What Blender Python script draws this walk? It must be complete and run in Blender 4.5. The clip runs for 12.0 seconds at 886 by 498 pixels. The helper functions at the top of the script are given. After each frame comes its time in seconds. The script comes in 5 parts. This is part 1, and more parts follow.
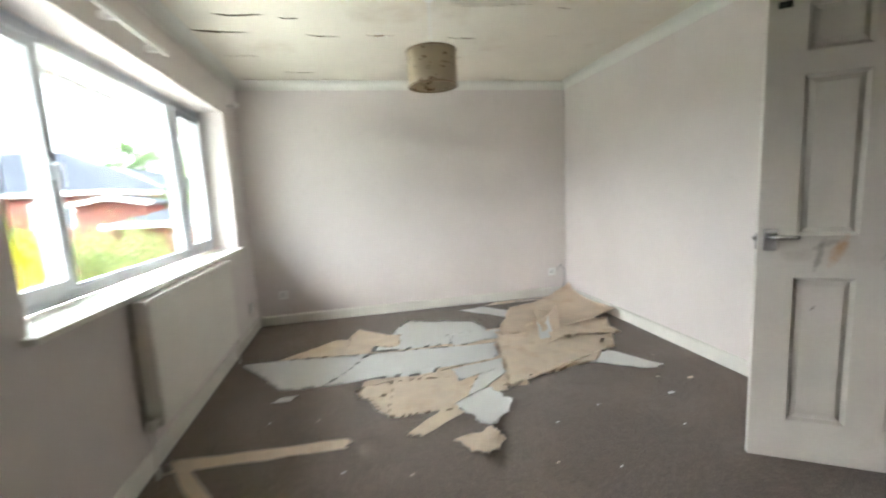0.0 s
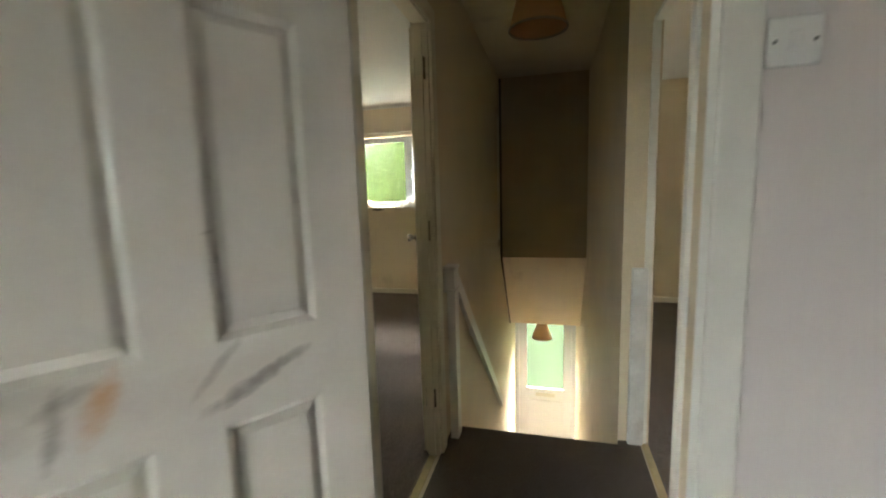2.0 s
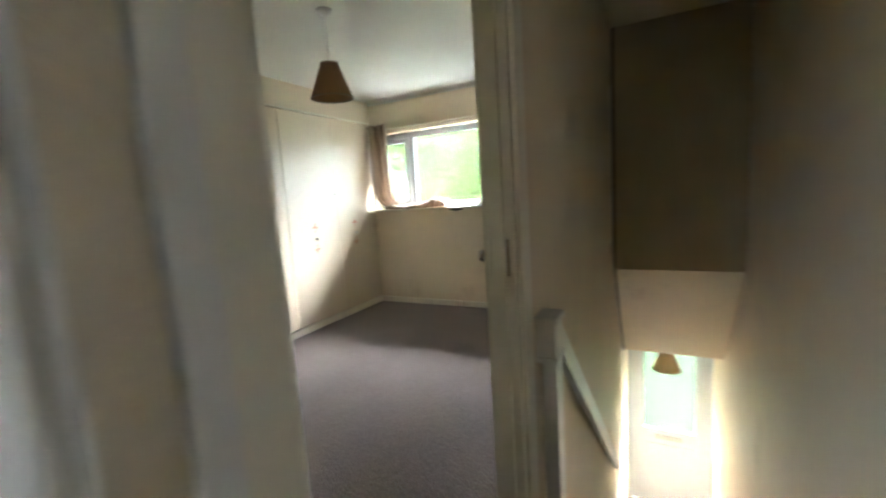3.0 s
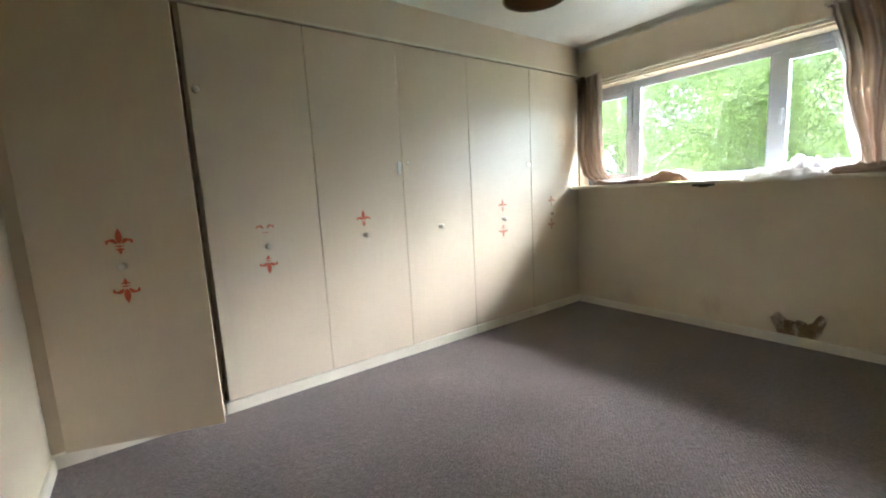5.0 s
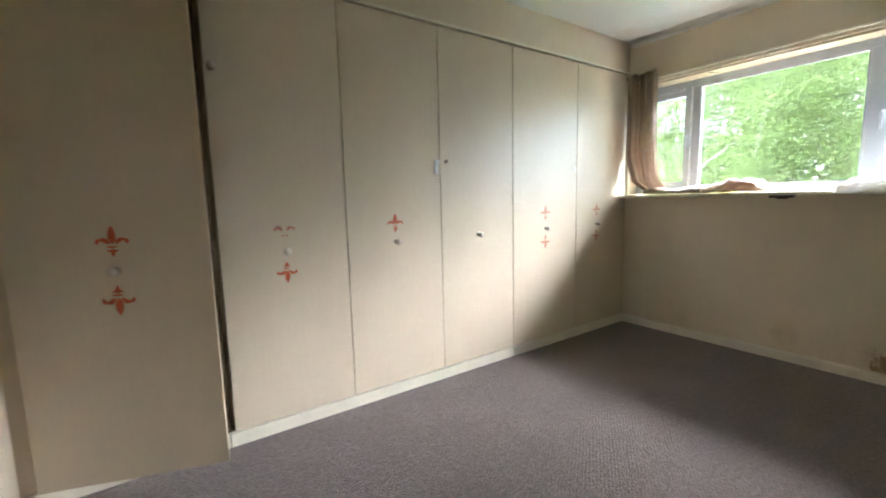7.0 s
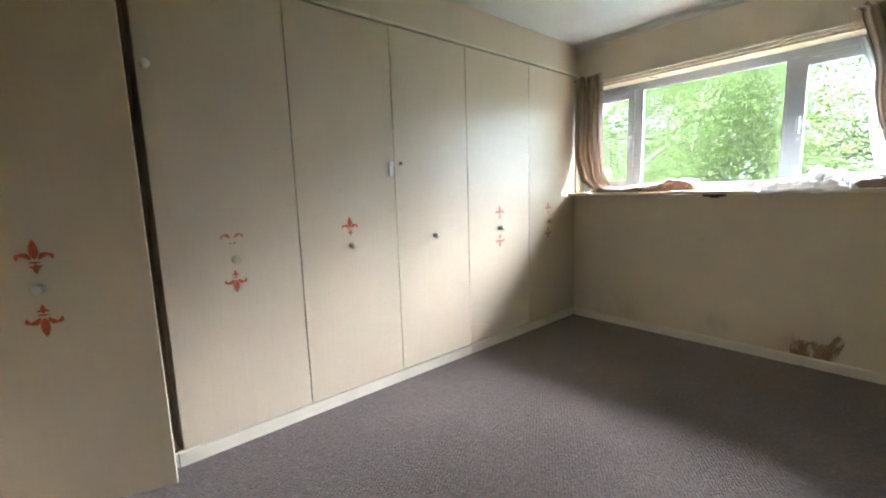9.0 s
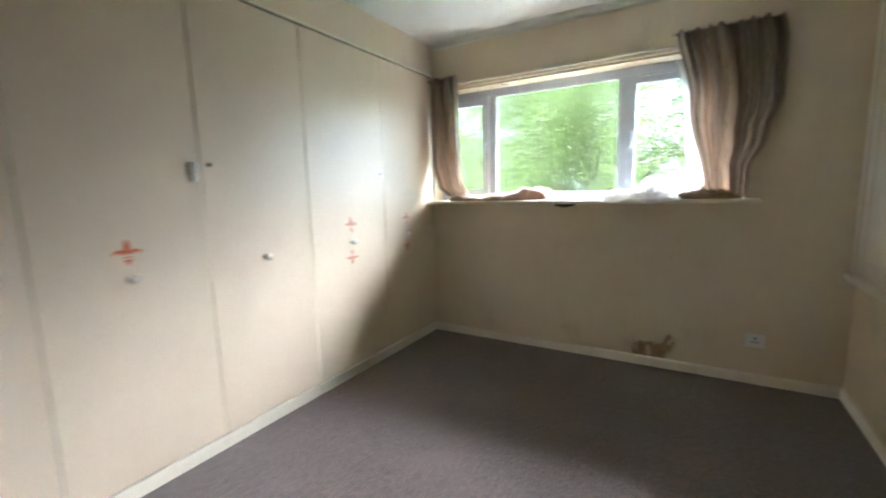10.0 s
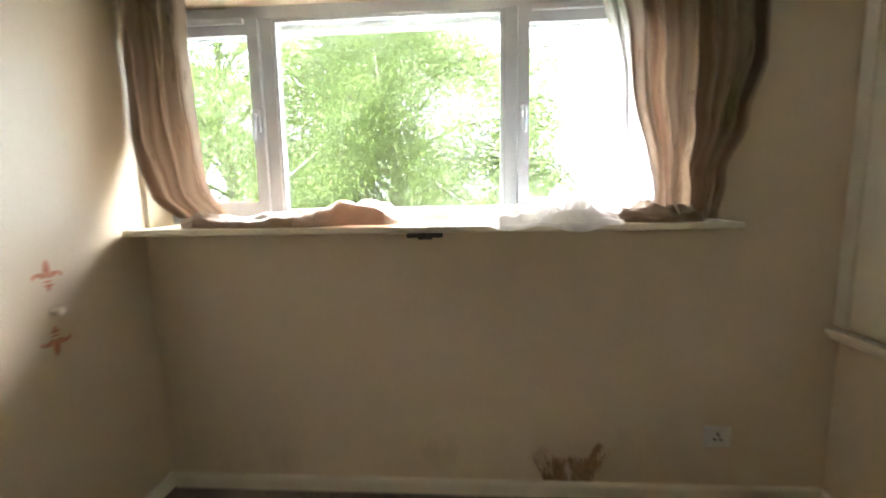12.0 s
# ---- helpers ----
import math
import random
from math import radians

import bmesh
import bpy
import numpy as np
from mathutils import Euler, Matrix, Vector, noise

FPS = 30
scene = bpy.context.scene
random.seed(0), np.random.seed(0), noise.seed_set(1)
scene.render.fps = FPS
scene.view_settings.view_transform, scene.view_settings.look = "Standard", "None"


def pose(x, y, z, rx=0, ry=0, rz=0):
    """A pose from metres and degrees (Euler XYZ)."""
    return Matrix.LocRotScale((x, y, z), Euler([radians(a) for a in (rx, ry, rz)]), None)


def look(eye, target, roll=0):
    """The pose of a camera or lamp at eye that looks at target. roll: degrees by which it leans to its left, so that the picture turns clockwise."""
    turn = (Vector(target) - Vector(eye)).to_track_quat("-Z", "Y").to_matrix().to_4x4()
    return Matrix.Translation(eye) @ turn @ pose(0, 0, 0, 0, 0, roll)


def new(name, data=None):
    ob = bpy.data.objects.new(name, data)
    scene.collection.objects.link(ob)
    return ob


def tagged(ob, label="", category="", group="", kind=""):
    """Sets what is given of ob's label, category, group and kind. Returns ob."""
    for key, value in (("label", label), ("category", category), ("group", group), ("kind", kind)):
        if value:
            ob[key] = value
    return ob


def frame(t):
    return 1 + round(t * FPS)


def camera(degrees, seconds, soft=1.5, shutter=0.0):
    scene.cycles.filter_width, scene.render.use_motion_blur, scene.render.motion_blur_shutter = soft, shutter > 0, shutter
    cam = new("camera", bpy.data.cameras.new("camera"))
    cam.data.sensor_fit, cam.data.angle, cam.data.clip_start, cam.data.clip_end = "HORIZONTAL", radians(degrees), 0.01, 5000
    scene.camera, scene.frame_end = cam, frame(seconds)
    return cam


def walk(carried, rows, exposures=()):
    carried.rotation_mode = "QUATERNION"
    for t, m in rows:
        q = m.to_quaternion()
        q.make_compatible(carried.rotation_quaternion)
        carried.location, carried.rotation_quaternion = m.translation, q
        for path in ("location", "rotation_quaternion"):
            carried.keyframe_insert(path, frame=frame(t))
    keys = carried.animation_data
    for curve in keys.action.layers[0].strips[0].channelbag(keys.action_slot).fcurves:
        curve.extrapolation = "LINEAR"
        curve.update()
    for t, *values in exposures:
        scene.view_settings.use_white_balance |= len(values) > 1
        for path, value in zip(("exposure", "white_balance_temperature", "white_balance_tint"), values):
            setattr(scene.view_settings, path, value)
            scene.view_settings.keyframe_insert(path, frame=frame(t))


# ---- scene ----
cam = camera(93.9, 12.0, soft=1.9, shutter=0.5)
PATH = [
    (0, (-0.041, 0.016, 1.231), (0.353, 1.959, 0.966), -3),
    (0.5, (0.184, 0.374, 1.237), (1.065, 2.156, 1.019), -5.3),
    (1, (0.527, 0.497, 1.244), (2.065, 1.752, 1.002), -4),
    (1.5, (0.847, 0.569, 1.281), (2.703, 1.261, 1.007), -1.5),
    (2, (1.341, 0.567, 1.258), (3.256, 1.08, 0.994), -1.7),
    (2.5, (1.722, 0.642, 1.238), (3.592, 1.291, 0.962), -3),
    (3, (2.18, 0.786, 1.258), (3.936, 1.706, 0.994), -3.8),
    (3.5, (2.514, 0.891, 1.215), (3.952, 2.255, 0.944), -3.8),
    (5.3, (2.848, 1.448, 1.148), (4.011, 3.049, 0.869), -3.1),
    (5.5, (2.852, 1.495, 1.151), (4.036, 3.083, 0.875), -2.5),
    (6, (2.897, 1.609, 1.166), (3.999, 3.258, 0.916), -1.7),
    (6.5, (2.876, 1.676, 1.149), (3.927, 3.36, 0.901), -1.3),
    (7, (2.898, 1.746, 1.131), (4.029, 3.377, 0.886), -1.4),
    (7.5, (2.961, 1.716, 1.161), (4.179, 3.279, 0.891), -1.3),
    (7.7, (2.958, 1.704, 1.159), (4.206, 3.243, 0.893), -1.5),
    (9.3, (2.901, 1.784, 1.193), (4.214, 3.253, 0.904), -2),
    (9.5, (2.933, 1.844, 1.211), (4.369, 3.205, 0.916), -1.8),
    (10, (3.265, 1.938, 1.207), (4.965, 2.953, 0.927), -1.4),
    (10.5, (3.536, 2.137, 1.216), (5.421, 2.73, 0.913), -0.6),
    (11, (3.802, 2.295, 1.25), (5.75, 2.615, 0.929), -0.4),
    (11.5, (4.21, 2.416, 1.215), (6.179, 2.606, 0.917), -0.5),
    (12, (4.686, 2.519, 1.227), (6.665, 2.646, 0.968), -1.1),
]
EXPOSURES = [(0.0, 6.6, 6600, 12), (0.5, 6.6, 6900, 15), (1.5, 6.65, 6700, 11), (2.0, 6.9, 6700, 9), (2.5, 7.25, 6100, 6), (3.0, 7.35, 5700, 10), (3.7, 7.1, 5600, 12), (5.3, 7.0, 5700, 12), (9.5, 6.95, 5600, 13), (10.5, 6.9, 5500, 13), (12.0, 6.8, 6300, 16)]
walk(cam, [(t, look(eye, target, roll)) for t, eye, target, roll in PATH], EXPOSURES)

# ---- world and light ----
world = bpy.data.worlds.new("overcast_sky")
scene.world = world
world.use_nodes = True
wn = world.node_tree.nodes
sky = wn.new("ShaderNodeTexSky")
sky.sky_type = 'NISHITA'
sky.sun_disc = False
sky.sun_elevation = radians(45)
sky.sun_rotation = radians(98)
sky.dust_density = 6.0
sky.air_density = 1.2
# overcast cloud, brighter overhead than at the skyline
up = wn.new("ShaderNodeSeparateXYZ")
world.node_tree.links.new(wn.new("ShaderNodeTexCoord").outputs["Generated"], up.inputs[0])
lift = wn.new("ShaderNodeMapRange")
lift.inputs["From Min"].default_value, lift.inputs["From Max"].default_value = 0.0, 1.0
lift.inputs["To Min"].default_value, lift.inputs["To Max"].default_value = 7.0, 24.0
world.node_tree.links.new(up.outputs[2], lift.inputs["Value"])
veil = wn.new("ShaderNodeMix")
veil.data_type = 'RGBA'
veil.inputs["Factor"].default_value = 0.85
world.node_tree.links.new(sky.outputs[0], veil.inputs["A"])
world.node_tree.links.new(lift.outputs["Result"], veil.inputs["B"])
world.node_tree.links.new(veil.outputs["Result"], wn["Background"].inputs[0])
wn["Background"].inputs[1].default_value = 0.15
sun = new("sun", bpy.data.lights.new("sun", 'SUN'))
sun.data.energy, sun.data.angle, sun.data.color = 1.25, radians(72), (1.0, 0.985, 0.96)
sun.matrix_world = look((28, 0.5, 28), (0, 0, 0))

# ---- materials ----


def nodes_of(name):
    m = bpy.data.materials.new(name)
    m.use_nodes = True
    return m, m.node_tree.nodes, m.node_tree.links, m.node_tree.nodes["Principled BSDF"]


def mixed(n, l, fac, a, b):
    mx = n.new("ShaderNodeMix")
    mx.data_type = 'RGBA'
    for sock, v in ((mx.inputs["Factor"], fac), (mx.inputs["A"], a), (mx.inputs["B"], b)):
        if isinstance(v, (int, float)):
            sock.default_value = v
        elif isinstance(v, tuple):
            sock.default_value = (*v[:3], 1)
        else:
            l.new(v, sock)
    return mx.outputs["Result"]


def noise_out(n, l, coord, scale, detail=4, stretch=(1, 1, 1), rough=0.55):
    mp = n.new("ShaderNodeMapping")
    mp.inputs["Scale"].default_value = stretch
    l.new(coord, mp.inputs[0])
    t = n.new("ShaderNodeTexNoise")
    t.inputs["Scale"].default_value, t.inputs["Detail"].default_value = scale, detail
    t.inputs["Roughness"].default_value = rough
    l.new(mp.outputs[0], t.inputs["Vector"])
    return t.outputs["Fac"]


def ramp(n, l, fac, lo, hi):
    r = n.new("ShaderNodeMapRange")
    r.inputs["From Min"].default_value, r.inputs["From Max"].default_value = lo, hi
    l.new(fac, r.inputs["Value"])
    return r.outputs["Result"]


def math_out(n, l, op, a, b=0.0):
    m = n.new("ShaderNodeMath")
    m.operation = op
    for s, v in ((m.inputs[0], a), (m.inputs[1], b)):
        if isinstance(v, (int, float)):
            s.default_value = v
        else:
            l.new(v, s)
    return m.outputs[0]


def surf(name, col, rough=0.6, vary=0.1, scale=3.0, grain=90.0, bump=0.12, depth=0.002, metal=0.0,
         stretch=(1, 1, 1), stain=None, stain_at=(0.62, 0.75), stain_scale=1.6, sheen=0.0, spots=()):
    """Painted, papered, woven or wooden surface: colour varied at two scales, fine relief, optional stains and local marks."""
    m, n, l, b = nodes_of(name)
    co = n.new("ShaderNodeTexCoord").outputs["Object"]
    big = noise_out(n, l, co, scale, 5)
    fine = noise_out(n, l, co, grain, 3, stretch)
    dark = tuple(c * (1 - 1.6 * vary) for c in col)
    lite = tuple(min(1, c * (1 + vary)) for c in col)
    c1 = mixed(n, l, ramp(n, l, big, 0.3, 0.7), dark, lite)
    c2 = mixed(n, l, math_out(n, l, 'MULTIPLY', ramp(n, l, fine, 0.35, 0.75), 0.35), c1, tuple(c * (1 - 2.2 * vary) for c in col))
    if stain:
        s = noise_out(n, l, co, stain_scale, 6, (1, 1, 0.6), 0.62)
        c2 = mixed(n, l, math_out(n, l, 'MULTIPLY', ramp(n, l, s, *stain_at), 0.6), c2, stain)
    if spots:
        sep = n.new("ShaderNodeSeparateXYZ")
        l.new(co, sep.inputs[0])
        wob = noise_out(n, l, co, 26, 5, (1, 1, 1), 0.7)
        for (ax, cu, cz, ru, rz, slope, scol, amount) in spots:
            u = math_out(n, l, 'SUBTRACT', sep.outputs[ax], cu)
            z = math_out(n, l, 'SUBTRACT', math_out(n, l, 'SUBTRACT', sep.outputs[2], cz), math_out(n, l, 'MULTIPLY', u, slope))
            q = math_out(n, l, 'ADD', math_out(n, l, 'POWER', math_out(n, l, 'ABSOLUTE', math_out(n, l, 'DIVIDE', u, ru)), 2.0),
                         math_out(n, l, 'POWER', math_out(n, l, 'ABSOLUTE', math_out(n, l, 'DIVIDE', z, rz)), 2.0))
            mask = ramp(n, l, math_out(n, l, 'ADD', q, math_out(n, l, 'MULTIPLY', wob, 2.6)), 2.35, 1.1)
            c2 = mixed(n, l, math_out(n, l, 'MULTIPLY', mask, amount), c2, scol)
    l.new(c2, b.inputs["Base Color"])
    b.inputs["Metallic"].default_value = metal
    l.new(math_out(n, l, 'ADD', math_out(n, l, 'MULTIPLY', big, 0.15), rough - 0.07), b.inputs["Roughness"])
    if sheen:
        b.inputs["Sheen Weight"].default_value = sheen
    bp = n.new("ShaderNodeBump")
    bp.inputs["Strength"].default_value, bp.inputs["Distance"].default_value = bump, depth
    l.new(fine, bp.inputs["Height"])
    l.new(bp.outputs[0], b.inputs["Normal"])
    return m


def carpet(name, col, pale, rib, twist):
    """Cut or corded pile: speckled yarn, ribs where rib > 0, worn paths."""
    m, n, l, b = nodes_of(name)
    co = n.new("ShaderNodeTexCoord").outputs["Object"]
    yarn = noise_out(n, l, co, 320, 2)
    clump = noise_out(n, l, co, 30, 6, (1, 1, 1), 0.75)
    tuft = noise_out(n, l, co, 85, 3, (1, 1, 1), 0.7)
    worn = noise_out(n, l, co, 2.2, 5)
    c = mixed(n, l, ramp(n, l, yarn, 0.32, 0.68), tuple(v * 0.55 for v in col), pale)
    c = mixed(n, l, math_out(n, l, 'MULTIPLY', ramp(n, l, clump, 0.42, 0.62), 0.6), c, tuple(v * 0.55 for v in col))
    c = mixed(n, l, math_out(n, l, 'MULTIPLY', ramp(n, l, tuft, 0.5, 0.66), 0.6), c, tuple(v * 1.15 for v in pale))
    c = mixed(n, l, math_out(n, l, 'MULTIPLY', ramp(n, l, worn, 0.5, 0.75), 0.35), c, tuple(v * 1.3 for v in pale))
    height = math_out(n, l, 'ADD', yarn, tuft)
    if rib:
        mp = n.new("ShaderNodeMapping")
        mp.inputs["Rotation"].default_value = (0, 0, radians(twist))
        l.new(co, mp.inputs[0])
        cord = noise_out(n, l, mp.outputs[0], rib, 3, (1, 0.22, 1), 0.6)
        cross = noise_out(n, l, mp.outputs[0], rib * 0.8, 3, (0.25, 1, 1), 0.6)
        weave = ramp(n, l, math_out(n, l, 'MULTIPLY', cord, cross), 0.17, 0.33)
        line = n.new("ShaderNodeTexWave")
        line.wave_type, line.bands_direction, line.wave_profile = 'BANDS', 'X', 'SIN'
        line.inputs["Scale"].default_value, line.inputs["Distortion"].default_value = 22.0, 3.5
        line.inputs["Detail"].default_value, line.inputs["Detail Scale"].default_value = 2.0, 3.0
        l.new(mp.outputs[0], line.inputs["Vector"])
        rows = ramp(n, l, line.outputs["Fac"], 0.1, 0.75)
        c = mixed(n, l, math_out(n, l, 'ADD', math_out(n, l, 'MULTIPLY', weave, 0.55), 0.4), tuple(v * 0.45 for v in col), c)
        c = mixed(n, l, math_out(n, l, 'MULTIPLY', ramp(n, l, cord, 0.55, 0.7), 0.5), c, tuple(v * 1.25 for v in pale))
        c = mixed(n, l, math_out(n, l, 'ADD', math_out(n, l, 'MULTIPLY', rows, 0.28), 0.72), tuple(v * 0.5 for v in col), c)
        height = math_out(n, l, 'ADD', math_out(n, l, 'ADD', math_out(n, l, 'MULTIPLY', weave, 0.8), math_out(n, l, 'MULTIPLY', rows, 0.45)), math_out(n, l, 'MULTIPLY', yarn, 0.5))
    l.new(c, b.inputs["Base Color"])
    b.inputs["Roughness"].default_value = 0.95
    b.inputs["Specular IOR Level"].default_value = 0.15
    b.inputs["Sheen Weight"].default_value = 0.25
    bp = n.new("ShaderNodeBump")
    bp.inputs["Strength"].default_value, bp.inputs["Distance"].default_value = 0.8, 0.006
    l.new(height, bp.inputs["Height"])
    l.new(bp.outputs[0], b.inputs["Normal"])
    return m


def glass_mat(name):
    m, n, l, b = nodes_of(name)
    n.remove(b)
    tr, gl, mx, fr = n.new("ShaderNodeBsdfTransparent"), n.new("ShaderNodeBsdfGlossy"), n.new("ShaderNodeMixShader"), n.new("ShaderNodeLayerWeight")
    # added grey tint darkens the view outdoors; the glass itself is clear
    tr.inputs[0].default_value = (0.275, 0.295, 0.30, 1)
    gl.inputs["Roughness"].default_value = 0.02
    gloss = math_out(n, l, 'ADD', math_out(n, l, 'MULTIPLY', math_out(n, l, 'POWER', fr.outputs["Facing"], 5.0), 0.6), 0.025)
    l.new(gloss, mx.inputs[0])
    l.new(tr.outputs[0], mx.inputs[1])
    l.new(gl.outputs[0], mx.inputs[2])
    l.new(mx.outputs[0], n["Material Output"].inputs[0])
    return m


def frosted_mat(name):
    m, n, l, b = nodes_of(name)
    co = n.new("ShaderNodeTexCoord").outputs["Object"]
    tl, rf, mx = n.new("ShaderNodeBsdfTranslucent"), n.new("ShaderNodeBsdfRefraction"), n.new("ShaderNodeMixShader")
    tl.inputs[0].default_value, rf.inputs[0].default_value = (0.03, 0.036, 0.027, 1), (0.075, 0.115, 0.058, 1)
    rf.inputs["Roughness"].default_value, rf.inputs["IOR"].default_value = 0.35, 1.05
    bp = n.new("ShaderNodeBump")
    bp.inputs["Strength"].default_value, bp.inputs["Distance"].default_value = 0.4, 0.004
    l.new(noise_out(n, l, co, 60, 2), bp.inputs["Height"])
    l.new(bp.outputs[0], rf.inputs["Normal"])
    mx.inputs[0].default_value = 0.65
    l.new(tl.outputs[0], mx.inputs[1])
    l.new(rf.outputs[0], mx.inputs[2])
    l.new(mx.outputs[0], n["Material Output"].inputs[0])
    n.remove(b)
    return m


def leaf_mat(name, a, b_col):
    m, n, l, b = nodes_of(name)
    g = n.new("ShaderNodeNewGeometry")
    c = mixed(n, l, g.outputs["Random Per Island"], a, b_col)
    l.new(c, b.inputs["Base Color"])
    b.inputs["Roughness"].default_value = 0.55
    tl, mx = n.new("ShaderNodeBsdfTranslucent"), n.new("ShaderNodeMixShader")
    l.new(c, tl.inputs[0])
    mx.inputs[0].default_value = 0.55
    l.new(b.outputs[0], mx.inputs[1])
    l.new(tl.outputs[0], mx.inputs[2])
    l.new(mx.outputs[0], n["Material Output"].inputs[0])
    return m


def brick_mat(name, a, b_col):
    m, n, l, b = nodes_of(name)
    co = n.new("ShaderNodeTexCoord").outputs["Object"]
    mp = n.new("ShaderNodeMapping")
    mp.inputs["Rotation"].default_value = (radians(90), 0, radians(90))
    l.new(co, mp.inputs[0])
    t = n.new("ShaderNodeTexBrick")
    t.inputs["Color1"].default_value, t.inputs["Color2"].default_value = (*a, 1), (*b_col, 1)
    t.inputs["Mortar"].default_value = (0.22, 0.17, 0.14, 1)
    t.inputs["Scale"].default_value = 1.0
    t.inputs["Brick Width"].default_value, t.inputs["Row Height"].default_value, t.inputs["Mortar Size"].default_value = 0.225, 0.075, 0.01
    l.new(mp.outputs[0], t.inputs["Vector"])
    l.new(mixed(n, l, math_out(n, l, 'MULTIPLY', noise_out(n, l, co, 1.5), 0.5), t.outputs["Color"], tuple(v * 0.6 for v in a)), b.inputs["Base Color"])
    b.inputs["Roughness"].default_value = 0.9
    return m


PINK = surf("pale_mauve_wallpaper", (0.70, 0.645, 0.615), 0.55, 0.05, 1.2, 150, 0.15, 0.001, stain=(0.42, 0.37, 0.33), stain_at=(0.66, 0.85), stretch=(1, 1, 0.05))
CREAM = surf("cream_emulsion_wall", (0.72, 0.62, 0.45), 0.6, 0.06, 1.4, 120, 0.2, 0.0015, stain=(0.36, 0.28, 0.17), stain_at=(0.6, 0.82), stain_scale=1.9)
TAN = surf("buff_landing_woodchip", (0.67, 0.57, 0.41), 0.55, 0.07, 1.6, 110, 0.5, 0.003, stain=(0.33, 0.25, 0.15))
OCHRE = surf("ochre_upright_face", (0.56, 0.43, 0.25), 0.6, 0.08, 1.6, 110, 0.5, 0.003, stain=(0.33, 0.24, 0.12))
CEIL_B1 = surf("cream_ceiling_paper", (0.78, 0.73, 0.63), 0.7, 0.05, 1.1, 70, 0.2, 0.002, stain=(0.50, 0.40, 0.28), stain_at=(0.58, 0.8))
CEIL = surf("white_ceiling_paint", (0.74, 0.735, 0.68), 0.7, 0.04, 1.3, 60, 0.25, 0.002, stain=(0.6, 0.56, 0.46))
GLOSS = surf("aged_white_gloss_paint", (0.72, 0.70, 0.64), 0.33, 0.05, 5, 40, 0.06, 0.001, stain=(0.5, 0.45, 0.36), stain_at=(0.64, 0.85), stain_scale=5)
CREAM_GLOSS = surf("cream_gloss_paint", (0.76, 0.71, 0.58), 0.35, 0.05, 5, 40, 0.06, 0.001, stain=(0.45, 0.37, 0.25), stain_at=(0.64, 0.85), stain_scale=5)
UPVC = surf("white_window_plastic", (0.60, 0.635, 0.68), 0.3, 0.02, 4, 30, 0.02, 0.0005)
CARPET_1 = carpet("brown_cut_pile_carpet", (0.165, 0.122, 0.095), (0.27, 0.213, 0.175), 0, 0)
CARPET_2 = carpet("mauve_brown_cord_carpet", (0.188, 0.14, 0.116), (0.312, 0.246, 0.212), 165, 54.5)
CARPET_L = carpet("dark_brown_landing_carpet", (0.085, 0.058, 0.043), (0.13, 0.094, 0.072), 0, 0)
WARDROBE = surf("cream_laminate_door", (0.675, 0.57, 0.42), 0.36, 0.035, 1.5, 60, 0.05, 0.0008, stretch=(1, 1, 0.04), stain=(0.55, 0.46, 0.33), stain_at=(0.62, 0.9))
GLASS = glass_mat("window_glass")
FROSTED = frosted_mat("obscured_door_glass")
DARK = surf("black_gap", (0.03, 0.027, 0.024), 0.8, 0.1)
CHROME = surf("chrome_metal", (0.62, 0.62, 0.63), 0.22, 0.04, 20, 100, 0.02, 0.0003, metal=1.0)
KNOB = surf("white_china", (0.70, 0.64, 0.53), 0.25, 0.02, 20, 60, 0.02, 0.0003)
PLASTIC = surf("white_plastic", (0.80, 0.79, 0.76), 0.35, 0.02, 10, 60, 0.02, 0.0003)
STENCIL = surf("terracotta_stencil_paint", (0.62, 0.12, 0.045), 0.6, 0.2, 60, 160, 0.1, 0.0005)
BRICK = brick_mat("red_brick", (0.20, 0.035, 0.022), (0.15, 0.028, 0.02))
ROOF = surf("grey_roof_tile", (0.03, 0.034, 0.044), 0.9, 0.15, 0.5, 12, 0.5, 0.02)
ROOF.node_tree.nodes["Principled BSDF"].inputs["Specular IOR Level"].default_value = 0.08
GRASS_M = surf("lawn", (0.085, 0.105, 0.045), 0.95, 0.25, 0.6, 30, 0.6, 0.03, stain=(0.24, 0.22, 0.20), stain_at=(0.42, 0.55), stain_scale=0.12)

# ---- building helpers ----


def part(name, bm, material, parent=None, label="", smooth=False):
    me = bpy.data.meshes.new(name)
    bm.normal_update()
    bm.to_mesh(me)
    bm.free()
    mats = material if isinstance(material, (list, tuple)) else [material]
    for m in mats:
        me.materials.append(m)
    if smooth:
        for p in me.polygons:
            p.use_smooth = True
    ob = new(name, me)
    if parent is not None:
        ob.parent = parent
    if label:
        ob["label"] = label
    return ob


def thing(name, label, category, group="", at=None):
    e = new(name)
    e.empty_display_size = 0.1
    if at is not None:
        e.matrix_basis = at
    return tagged(e, label, category, group)


def boxes(*bs, bevel=0.0):
    """One bmesh of boxes (x0, x1, y0, y1, z0, z1)."""
    bm = bmesh.new()
    for x0, x1, y0, y1, z0, z1 in bs:
        bmesh.ops.create_cube(bm, size=1, matrix=Matrix.Translation(((x0 + x1) / 2, (y0 + y1) / 2, (z0 + z1) / 2)) @ Matrix.Diagonal((x1 - x0, y1 - y0, z1 - z0, 1)))
    if bevel:
        bmesh.ops.bevel(bm, geom=list(bm.edges), offset=bevel, segments=2, affect='EDGES', profile=0.5)
    return bm


